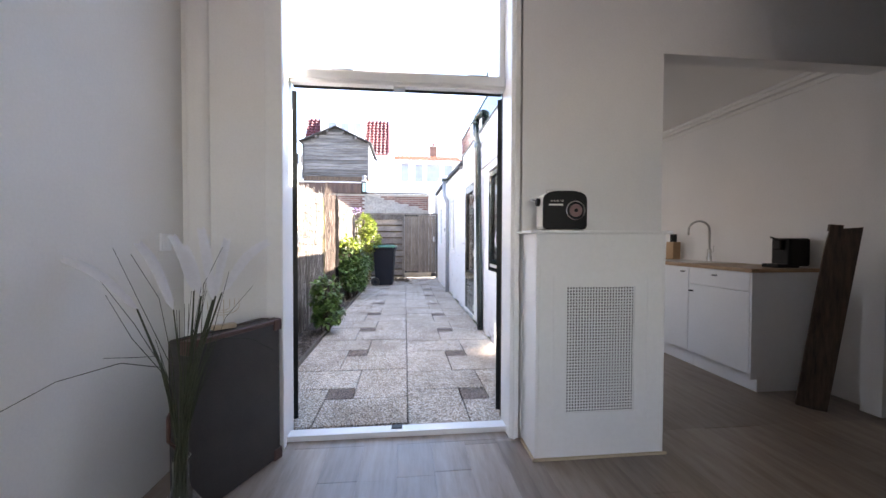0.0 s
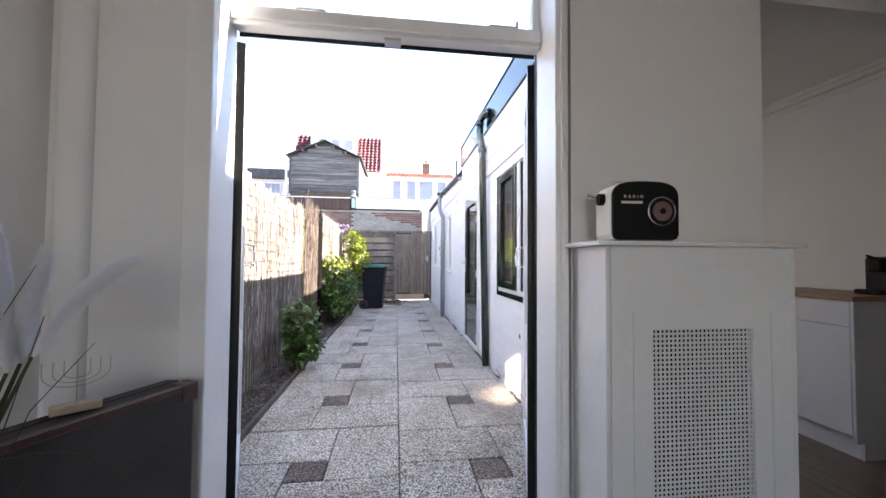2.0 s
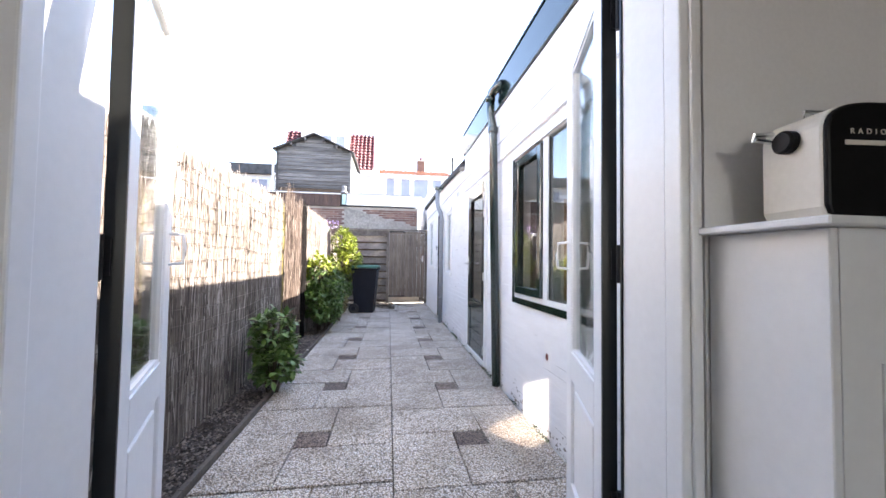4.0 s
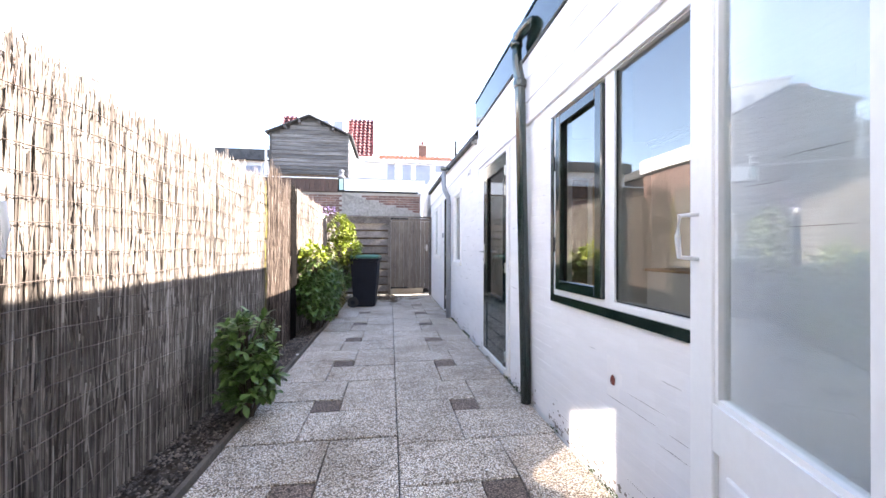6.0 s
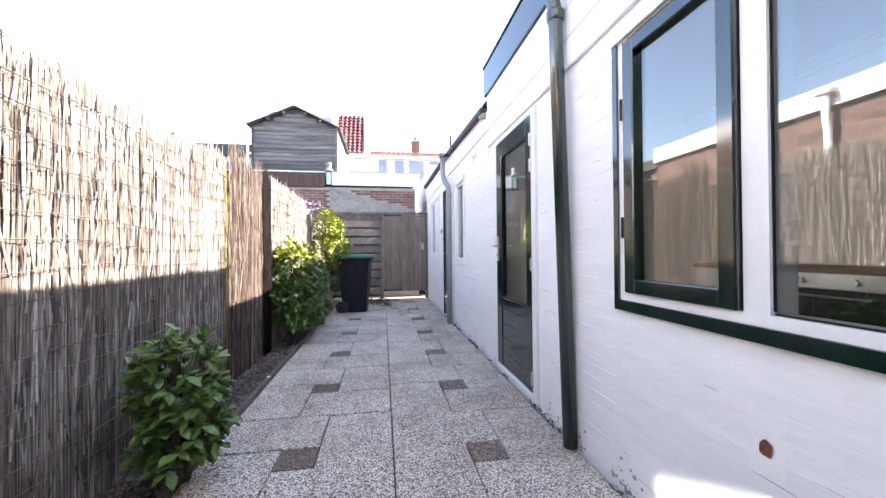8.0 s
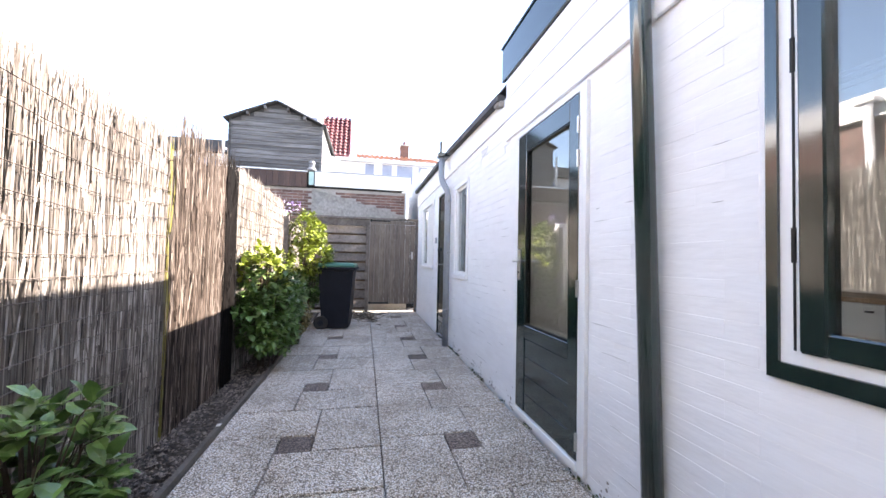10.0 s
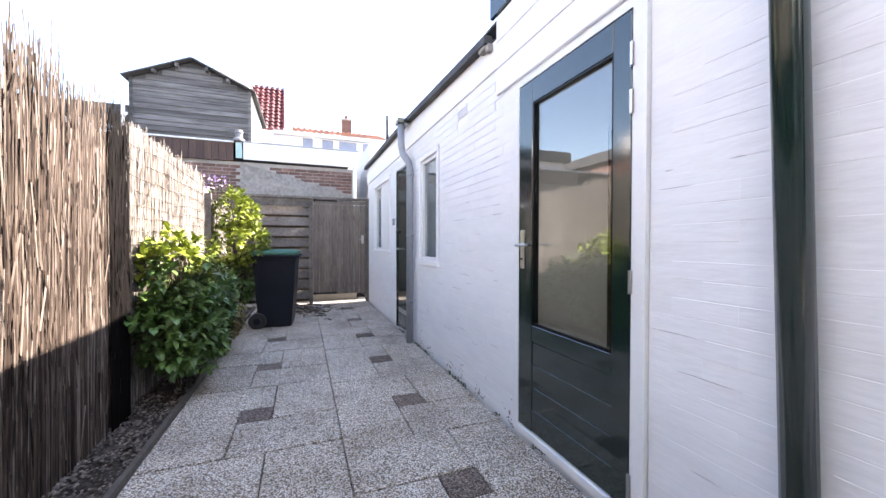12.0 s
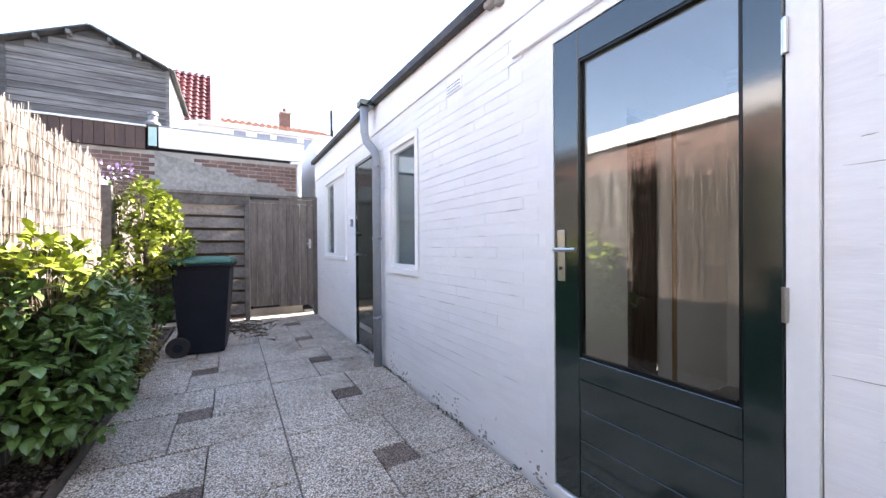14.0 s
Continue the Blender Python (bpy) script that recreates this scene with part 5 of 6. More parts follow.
def far_houses():
    t = thing("row_house", "white rendered house with an orange pantile roof edge", "house", at=(0, 0, 0))
    Y = 19.5
    part("wall", boxes((-1.2, 6.5, Y, 26.0, 0, 5.12)), HOUSEWHITE, t)
    part("cornice", boxes((-0.95, 3.2, Y - 0.25, Y - 0.001, 4.98, 5.09)), HOUSEWHITE, t)
    pantile_roof("roof_tiles", t, -0.35, 3.0, Y - 0.2, 5.10, Y + 1.4, 5.66, ORANGETILE, 0.2, 4)
    part("roof_base", boxes((-0.35, 3.0, Y + 0.1, Y + 1.3, 5.121, 5.135)), ORANGETILE, t)
    for x, w in ((-0.05, 0.45), (0.62, 0.5), (1.22, 0.75), (2.1, 0.5)):
        far_window(t, x, 4.05, w, 0.95, Y - 0.001)
    ch = part("chimney", boxes((1.5, 1.85, Y + 1.0, Y + 1.5, 5.3, 6.1)), REDBRICK, t)
    part("chimney_cap", boxes((1.47, 1.88, Y + .97, Y + 1.53, 6.101, 6.16)), MORTAR, ch)
    part("chimney_pot", lathe(bmesh.new(), [(0.07, 6.16), (0.07, 6.35)], 1.68, Y + 1.25, 12), REDTILE, ch)
    part("flue_pipe", tube(bmesh.new(), [(3.0, Y - 0.5, 4.5), (3.0, Y - 0.5, 5.95)], 0.05, 10), IRON, t)
    part("side_wing", boxes((3.05, 7.5, Y - 1.2, Y - 0.01, 0, 5.25)), HOUSEWHITE, t)

    r = thing("gabled_house", "white house with a steep dark red pantile roof and dormer", "house", at=(0, 0, 0))
    Y = 24.5
    part("wall", boxes((-8.5, -0.85, Y, 32, 0, 6.5)), HOUSEWHITE, r)
    pantile_roof("roof_tiles", r, -6.0, -4.97, Y - 0.15, 6.5, Y + 1.2, 9.0, REDTILE, 0.24, 12)
    pantile_roof("roof_tiles", r, -2.33, -0.88, Y - 0.15, 6.5, Y + 1.2, 9.0, REDTILE, 0.24, 12)
    part("roof_base", boxes((-6.0, -0.88, Y + 1.21, 31.9, 6.501, 8.95)), REDTILE, r)
    part("bargeboard", boxes((-0.87, -0.80, Y - 0.1, 32, 6.3, 6.6)), HOUSEWHITE, r)
    d = part("dormer", boxes((-4.97, -2.33, Y - 0.1, Y + 3.0, 6.5, 8.85)), HOUSEWHITE, r)
    part("dormer_roof", boxes((-5.05, -2.25, Y - 0.25, Y + 3.0, 8.851, 8.96)), HOUSEWHITE, d)
    for x in (-4.55, -3.80, -3.05):
        far_window(r, x, 7.72, 0.58, 0.72, Y - 0.101)
    g = thing("distant_house", "low dark-roofed house seen over the reed screen", "house", at=(0, 0, 0))
    part("wall", boxes((-8.0, -4.45, 18.0, 24.0, 0, 4.55)), HOUSEWHITE, g)
    part("roof", boxes((-8.2, -4.35, 17.8, 24.2, 4.551, 4.95)), BITUMEN, g)
    far_window(g, -5.4, 3.9, 0.7, 0.5, 18.0 - 0.001)
    f = thing("neighbour_wall", "white rendered wall closing the passage behind the gate", "wall", at=(0, 0, 0))
    part("wall", boxes((1.35, 5.0, 13.1, 16.5, -0.1, 3.3)), HOUSEWHITE, f)


far_houses()


def neighbour_annex():
    t = thing("neighbour_annex", "red brick extension with a white fascia beyond the reed screen", "building", at=(0, 0, 0))
    X = -3.05
    part("wall", boxes((-6.5, X - 0.02, 3.25, 10.1, -0.1, 2.75)), MORTAR, t)
    brick_face(t, 3.3, 10.1, X - 0.02, 1.5, 2.74, 9, along="y")
    part("fascia", boxes((-6.5, X + 0.05, 3.25, 10.13, 2.751, 3.02)), HOUSEWHITE, t, "white fascia board")
    part("roof", boxes((-6.5, X + 0.0, 3.25, 10.1, 3.021, 3.04)), BITUMEN, t)
    part("downpipe", tube(bmesh.new(), [(X + 0.09, 7.26, 0.0), (X + 0.09, 7.26, 2.45), (X + 0.12, 7.26, 2.6), (X + 0.12, 7.26, 2.9)], 0.04, 12), HOUSEWHITE, t, "white rain pipe with a box head")
    part("hopper", bevelled(boxes((X + 0.052, X + 0.19, 7.17, 7.35, 2.88, 2.95)), 0.01, 1), HOUSEWHITE, t)
    h = thing("neighbour_house", "two-storey house row across the neighbouring gardens", "house", at=(0, 0, 0))
    part("wall", boxes((-22, -9, 13.0, 26.0, -0.1, 4.4)), REDBRICK, h)
    part("roof", boxes((-22.3, -8.8, 12.8, 26.3, 4.401, 4.8)), BITUMEN, h)
    structure("neighbour_ground", boxes((-9, -1.5, 3.25, 12.4, -0.119, -0.05)), EDGING)


neighbour_annex()


# ---- indoors ----
def radiator_cover():
    t = thing("radiator_cover", "white painted radiator cover with a perforated panel and shelf", "cabinet", at=(0, 0, FLOOR))
    x0, x1, y0, y1, H = 0.865, 1.592, 2.745, 2.975, 1.205
    px0, px1, pz0, pz1 = 1.036, 1.418, 0.245, 0.922
    part("front", boxes(*[(a, b, y0, y0 + 0.018, c, d) for a, b, c, d in ((x0 + .019, px0, 0, H), (px1, x1 - .019, 0, H), (px0, px1, 0, pz0), (px0, px1, pz1, H))]), GLOSSWHITE, t)
    part("side", bevelled(boxes((x0, x0 + 0.018, y0, y1, 0, H)), 0.002, 1), GLOSSWHITE, t)
    part("side", bevelled(boxes((x1 - 0.018, x1, y0, y1, 0, H)), 0.002, 1), GLOSSWHITE, t)
    part("top", bevelled(boxes((x0 - 0.04, x1 + 0.02, y0 - 0.03, y1 + 0.0, H + 0.001, H + 0.016)), 0.003, 1), GLOSSWHITE, t)
    for a, b, c, d in ((px0 - .075, px0 - .07, pz0 - .075, pz1 + .06), (px1 + .07, px1 + .075, pz0 - .075, pz1 + .06)):
        part("frame_bead", boxes((a, b, y0 - 0.004, y0 - 0.0005, c, d)), GLOSSWHITE, t)
    bm = bmesh.new()
    nx, nz = 24, 42
    wx, wz = (px1 - px0) / nx, (pz1 - pz0) / nz
    y = y0 + 0.006
    bar = 0.42
    for i in range(nx + 1):
        bm_box(bm, max(px0, px0 + (i - bar / 2) * wx), min(px1, px0 + (i + bar / 2) * wx), y, y + 0.003, pz0, pz1)
    for j in range(nz + 1):
        bm_box(bm, px0, px1, y + 0.0004, y + 0.0026, max(pz0, pz0 + (j - bar / 2) * wz), min(pz1, pz0 + (j + bar / 2) * wz))
    part("perforated_panel", bm, GLOSSWHITE, t, "white panel pierced with small square holes", "stuff")
    # black sheet added behind the holes, painting the shade inside the cover
    part("shade_sheet", boxes((px0 - .1, px1 + .1, y0 + 0.06, y0 + 0.07, 0.02, H - .02)), IRON, t, "black sheet for the shade inside the radiator cover")
    structure("baseboard", boxes((x0 - 0.014, x0 - 0.001, y0 - 0.014, IN - 0.03, FLOOR, FLOOR + 0.011), (x0 - 0.014, x1 + .014, y0 - 0.014, y0 - 0.001, FLOOR, FLOOR + 0.011)), BAMBOO)


radiator_cover()


def arched(w, y0, y1, z0, zs, zt):
    """A box with rounded shoulders and a gently arched top, seen from the front."""
    pr = [(w - 0.02, z0), (w - 0.006, z0 + 0.006), (w, z0 + 0.02)]
    for k in range(19):
        a = math.pi * k / 18
        c, sn = math.cos(a), math.sin(a)
        pr.append((math.copysign(w * abs(c) ** 0.62, c), zs + (zt - zs) * sn ** 0.75))
    pr += [(-w, z0 + 0.02), (-w + 0.006, z0 + 0.006), (-w + 0.02, z0)]
    bm = bmesh.new()
    front, back = [[bm.verts.new((x, y, z)) for x, z in pr] for y in (y0, y1)]
    n = len(pr)
    for k in range(n):
        bm.faces.new((front[k], back[k], back[(k + 1) % n], front[(k + 1) % n]))
    bm.faces.new(front[::-1])
    bm.faces.new(back)
    bmesh.ops.recalc_face_normals(bm, faces=bm.faces[:])
    rim = [e for e in bm.edges if abs(e.verts[0].co.y - e.verts[1].co.y) < 1e-5]
    bmesh.ops.bevel(bm, geom=rim, offset=0.005, segments=2, affect="EDGES", profile=0.5)
    return bm


def radio():
    t = thing("radio", "black and cream retro table radio with a round dial", "radio", at=(1.034, 2.812, 1.2125), rz=-5)
    part("body", arched(0.119, -0.045, 0.02, 0.006, 0.152, 0.212), BLACKGLOSS, t)
    part("casing", arched(0.122, -0.038, 0.078, 0.004, 0.152, 0.214), CREAM, t, "cream side casing")
    d = part("dial_ring", lathe(bmesh.new(), [(0.051, 0), (0.051, 0.005), (0.047, 0.007), (0.043, 0.003)], 0, 0, 32), CHROME, t, m=pose(0.054, -0.045, 0.106, 90))
    part("dial_face", lathe(bmesh.new(), [(0.043, 0.002), (0.043, 0.0065), (0.026, 0.008)], 0, 0, 32), BLACKGLOSS, d, m=pose(0.054, -0.045, 0.106, 90))
    part("dial_plate", lathe(bmesh.new(), [(0.034, 0.006), (0.034, 0.0085), (0.001, 0.009)], 0, 0, 32), surface("dial_plum", (0.16, 0.09, 0.09), (0.24, 0.14, 0.13), 9, 0.4, 30, 0), d, m=pose(0.054, -0.045, 0.106, 90))
    part("dial_centre", lathe(bmesh.new(), [(0.010, 0.008), (0.010, 0.014), (0.007, 0.016)], 0, 0, 20), BLACKGLOSS, d, m=pose(0.054, -0.045, 0.106, 90))
    part("tuning_window", bevelled(boxes((-0.088, -0.012, -0.0475, -0.045, 0.132, 0.141)), 0.001, 1), CREAM, t)
    cu = bpy.data.curves.new("word", "FONT")
    cu.body = "RADIO"
    cu.size = 0.014
    cu.extrude = 0.0006
    cu.space_character = 1.9
    cu.materials.append(CREAM)
    wd = new("lettering", cu)
    wd.parent = t
    wd.matrix_basis = pose(-0.078, -0.0465, 0.152, 90)
    part("tuner_knob", lathe(bmesh.new(), [(0.022, 0), (0.022, 0.018), (0.018, 0.022)], 0, 0, 20), BLACKGLOSS, t, m=pose(-0.118, 0.02, 0.155, 0, -90, 0))
    part("carry_handle", tube(bmesh.new(), [(-0.125, 0.05, 0.165), (-0.165, 0.05, 0.168), (-0.165, 0.05, 0.178), (-0.125, 0.05, 0.181)], 0.005, 8), CHROME, t)
    part("aerial", tube(bmesh.new(), [(-0.08, 0.03, 0.20), (-0.08, 0.03, 0.222), (0.07, 0.03, 0.222), (0.07, 0.03, 0.20)], 0.0035, 8), CHROME, t)
    for x in (-0.09, 0.09):
        part("foot", boxes((x - 0.015, x + 0.015, -0.03, 0.04, 0, 0.004)), RUBBER, t)


radio()


def kitchen():
    fx, bx = 2.83, 3.42
    for i, (y0, y1, kind) in enumerate(((3.46, 4.08, "drawer"), (4.083, 4.66, "door"), (4.663, 5.23, "door"), (5.233, 5.83, "oven"), (5.833, 6.5, "door"))):
        c = thing("base_cabinet", {"drawer": "white kitchen base unit with drawer over door", "door": "white kitchen base unit with one door", "oven": "white kitchen base unit housing a built-in oven"}[kind], "cabinet", "kitchen base cabinets", (0, 0, FLOOR + 0.033))
        part("carcass", boxes((fx + 0.022, bx, y0 + 0.001, y1 - 0.001, 0.10, 0.895)), CABWHITE, c)
        part("plinth", boxes((fx + 0.06, bx, y0 + 0.001, y1 - 0.001, -0.033, 0.099)), CABWHITE, c)
        m = 0.002
        def front(nm, z0, z1, knob):
            f = part(nm, bevelled(boxes((fx, fx + 0.02, y0 + m, y1 - m, z0, z1)), 0.0025, 2), CABWHITE, c)
            if knob:
                part("knob", tube(bmesh.new(), [(fx, knob[0], knob[1]), (fx - 0.02, knob[0], knob[1]), (fx - 0.022, knob[0] + 0.022, knob[1])], 0.006, 8), IRON, f, "small black knob")
        if kind == "drawer":
            front("drawer_front", 0.745, 0.893, ((y0 + y1) / 2, 0.845))
            front("door", 0.105, 0.741, (y1 - 0.05, 0.68))
        elif kind == "door":
            front("door", 0.105, 0.893, (y0 + 0.05, 0.85))
        else:
            front("door", 0.105, 0.30, None)
    part_side = thing("end_panel", "white end panel of the kitchen run", "panel", at=(0, 0, FLOOR))
    part("board", bevelled(boxes((fx + 0.0, bx, 3.44, 3.458, 0.10, 0.928)), 0.0015, 1), CABWHITE, part_side)
    part("kick_board", boxes((fx + 0.06, bx, 3.445, 3.458, 0, 0.0995)), CABWHITE, part_side)
    o = thing("oven", "stainless steel built-in oven with black glass door", "oven", at=(fx - 0.002, 5.25, FLOOR + 0.033))
    part("fascia", boxes((-0.015, 0.001, 0, 0.565, 0.80, 0.892)), STEEL, o)
    part("door", bevelled(boxes((-0.018, 0.001, 0, 0.565, 0.31, 0.795)), 0.003, 1), BLACKGLOSS, o, "black glass oven door")
    part("handle", tube(bmesh.new(), [(-0.018, 0.05, 0.755), (-0.05, 0.05, 0.755), (-0.05, 0.515, 0.755), (-0.018, 0.515, 0.755)], 0.008, 8), STEEL, o)
    for y in (0.14, 0.42):
        part("knob", lathe(bmesh.new(), [(0.022, 0), (0.02, 0.02)], 0, 0, 18), STEEL, o, m=pose(-0.015, y, 0.846, 0, -90, 0))
    w = thing("worktop", "continuous oak kitchen worktop", "worktop", at=(0, 0, 0))
    part("slab", bevelled(boxes((fx - 0.02, bx, 3.43, 6.52, 0.919, 0.948)), 0.004, 2), WORKTOP, w)
    s = thing("sink", "small steel inset sink", "sink", at=(3.11, 4.45, 0.949))
    part("rim", bevelled(boxes((-0.2, 0.2, -0.33, -0.27, 0, 0.006), (-0.2, 0.2, 0.27, 0.33, 0, 0.006), (-0.2, -0.15, -0.27, 0.27, 0, 0.006), (0.15, 0.2, -0.27, 0.27, 0, 0.006)), 0.002, 1), STEEL, s)
    part("bowl", boxes((-0.149, 0.149, -0.269, 0.269, 0.0, 0.002)), STEEL, s)
    f = thing("tap", "curved brushed steel kitchen tap", "tap", at=(3.345, 4.43, 0.949))
    pts = [(0, 0, 0.05), (0, 0, 0.32)] + [(-0.095 + 0.095 * math.cos(a), 0.03 * (1 - math.cos(a)), 0.32 + 0.10 * math.sin(a)) for a in [k * math.pi / 10 for k in range(11)]] + [(-0.192, 0.06, 0.275)]
    part("spout", tube(bmesh.new(), pts, 0.011, 12), STEEL, f, smooth=True)
    part("base", lathe(bmesh.new(), [(0.026, 0), (0.026, 0.04), (0.02, 0.06), (0.02, 0.12), (0.012, 0.13)], 0, 0, 18), STEEL, f)
    part("lever", tube(bmesh.new(), [(0, -0.02, 0.09), (0.0, -0.05, 0.10), (-0.01, -0.065, 0.16)], 0.006, 8), STEEL, f)
    k = thing("coffee_machine", "black capsule coffee machine with a drip tray", "coffee machine", at=(3.28, 3.55, 0.949))
    bm = boxes((-0.10, 0.09, -0.075, 0.075, 0.012, 0.235))
    part("body", bevelled(bm, 0.018, 4), BLACKGLOSS, k)
    part("spout_head", bevelled(boxes((-0.135, -0.095, -0.035, 0.035, 0.14, 0.225)), 0.012, 3), BLACKGLOSS, k)
    part("drip_tray", bevelled(boxes((-0.19, 0.0, -0.07, 0.07, 0.0, 0.03)), 0.008, 2), BLACKGLOSS, k)
    part("lever", tube(bmesh.new(), [(-0.10, 0, 0.222), (-0.15, 0, 0.232), (-0.185, 0, 0.242)], 0.007, 8), BLACKGLOSS, k)
    part("cable", tube(bmesh.new(), [(0.09, 0.0, 0.05), (0.15, -0.02, 0.12), (0.22, -0.02, 0.18), (0.275, 0.0, 0.17)], 0.004, 6), RUBBER, k)
    b = thing("knife_block", "beech knife block with black handles", "knife block", at=(3.30, 4.90, 0.949), rz=10)
    part("block", bevelled(boxes((-0.05, 0.06, -0.05, 0.05, 0.0, 0.2)), 0.006, 2), KNIFEWOOD, b)
    for i in range(4):
        part("knife_handle", bevelled(boxes((-0.035 + 0.022 * i, -0.02 + 0.022 * i, -0.012, 0.012, 0.201, 0.29)), 0.003, 1), BLACKGLOSS, b)
    structure("cornice", bevelled(boxes((3.36, 3.419, 3.11, 7.19, 2.44, 2.499), (3.33, 3.358, 3.11, 7.19, 2.47, 2.499), (3.40, 3.419, 3.11, 7.19, 2.40, 2.438)), 0.004, 1), CEILING)


kitchen()


def leaning_plank():
    t = thing("plank", "broad weathered old timber leaning on the wall", "plank", at=(3.02, 3.17, FLOOR))
    bm = bmesh.new()
    rnd = random.Random(2)
    n = 9
    rings = []
    for i in range(n + 1):
        f = i / n
        z = 1.25 * f
        w0, w1 = -0.08 + 0.006 * noise.noise((i, 0, 1)), 0.08 + 0.006 * noise.noise((i, 3, 1))
        if i == n:
            w0 += 0.01
        rings.append([bm.verts.new(p) for p in ((w0, -0.03, z), (w1, -0.03, z + (0.03 if i == n else 0)), (w1 - 0.004, 0.03, z), (w0 + 0.004, 0.03, z))])
    for a, b in zip(rings, rings[1:]):
        for k in range(4):
            bm.faces.new((a[k], a[(k + 1) % 4], b[(k + 1) % 4], b[k]))
    bm.faces.new(rings[0][::-1])
    bm.faces.new(rings[-1])
    part("board", bm, OLDWOOD, t, m=pose(0, 0, 0, 0, 6.5, -42))
    for i, x in enumerate((-0.045, 0.03)):
        part("batten_end", boxes((x - 0.03, x + 0.035, -0.032, 0.032, 1.24, 1.285 - 0.02 * i)), OLDWOOD, t, m=pose(0, 0, 0, 0, 6.5, -42))


leaning_plank()


def suitcase():
    a = math.degrees(math.atan2(2.40 - 2.91, -0.72 + 0.48))
    t = thing("suitcase", "old dark leather suitcase standing upright against the wall", "suitcase", at=(-0.587, 2.684, FLOOR), rz=a)
    L, D, H = 0.50, 0.13, 0.745
    part("body", bevelled(boxes((-L / 2, L / 2, -D, 0, 0.003, H)), 0.014, 3), LEATHER, t)
    part("top_trim", bevelled(boxes((-L / 2 - .003, L / 2 + .003, -0.02, 0.003, H - 0.02, H + 0.003)), 0.003, 1), LEATHERRED, t, "reddish brown leather edge")
    part("seam", boxes((-L / 2 + .01, L / 2 - .01, -0.075, -0.070, H, H + 0.004)), LEATHERRED, t)
    for sx in (-1, 1):
        for z in (0.0, H - 0.055):
            part("corner_cap", bevelled(boxes((sx * L / 2 - sx * 0.05, sx * (L / 2 + 0.005), -0.05, 0.006, z, z + 0.06)), 0.006, 2), LEATHERRED, t, "worn leather corner patch")
    part("strap", tube(bmesh.new(), [(L / 2 + .002, -0.08, 0.3), (L / 2 + .03, -0.08, 0.34), (L / 2 + .03, -0.08, 0.44), (L / 2 + .002, -0.08, 0.48)], 0.008, 8), LEATHERRED, t)
    c = thing("wire_candelabra", "wire ornament with seven arms on a pale wood block", "ornament", at=(-0.66, 2.68, FLOOR + H + 0.006), rz=40)
    part("base", bevelled(boxes((-0.05, 0.05, -0.018, 0.018, 0, 0.022)), 0.003, 1), BAMBOO, c)
    bm = bmesh.new()
    for r in (0.025, 0.045, 0.065):
        tube(bm, [(r * math.cos(a), 0, 0.10 + r * 0.55 * math.sin(a)) for a in [math.pi + k * math.pi / 10 for k in range(11)]], 0.0012, 5, False)
        for s in (-1, 1):
            tube(bm, [(s * r, 0, 0.10), (s * r, 0, 0.135)], 0.0012, 5, False)
    tube(bm, [(0, 0, 0.02), (0, 0, 0.135)], 0.0013, 5, False)
    part("wire_arms", bm, BAMBOO, c, "thin pale wire arms")


suitcase()


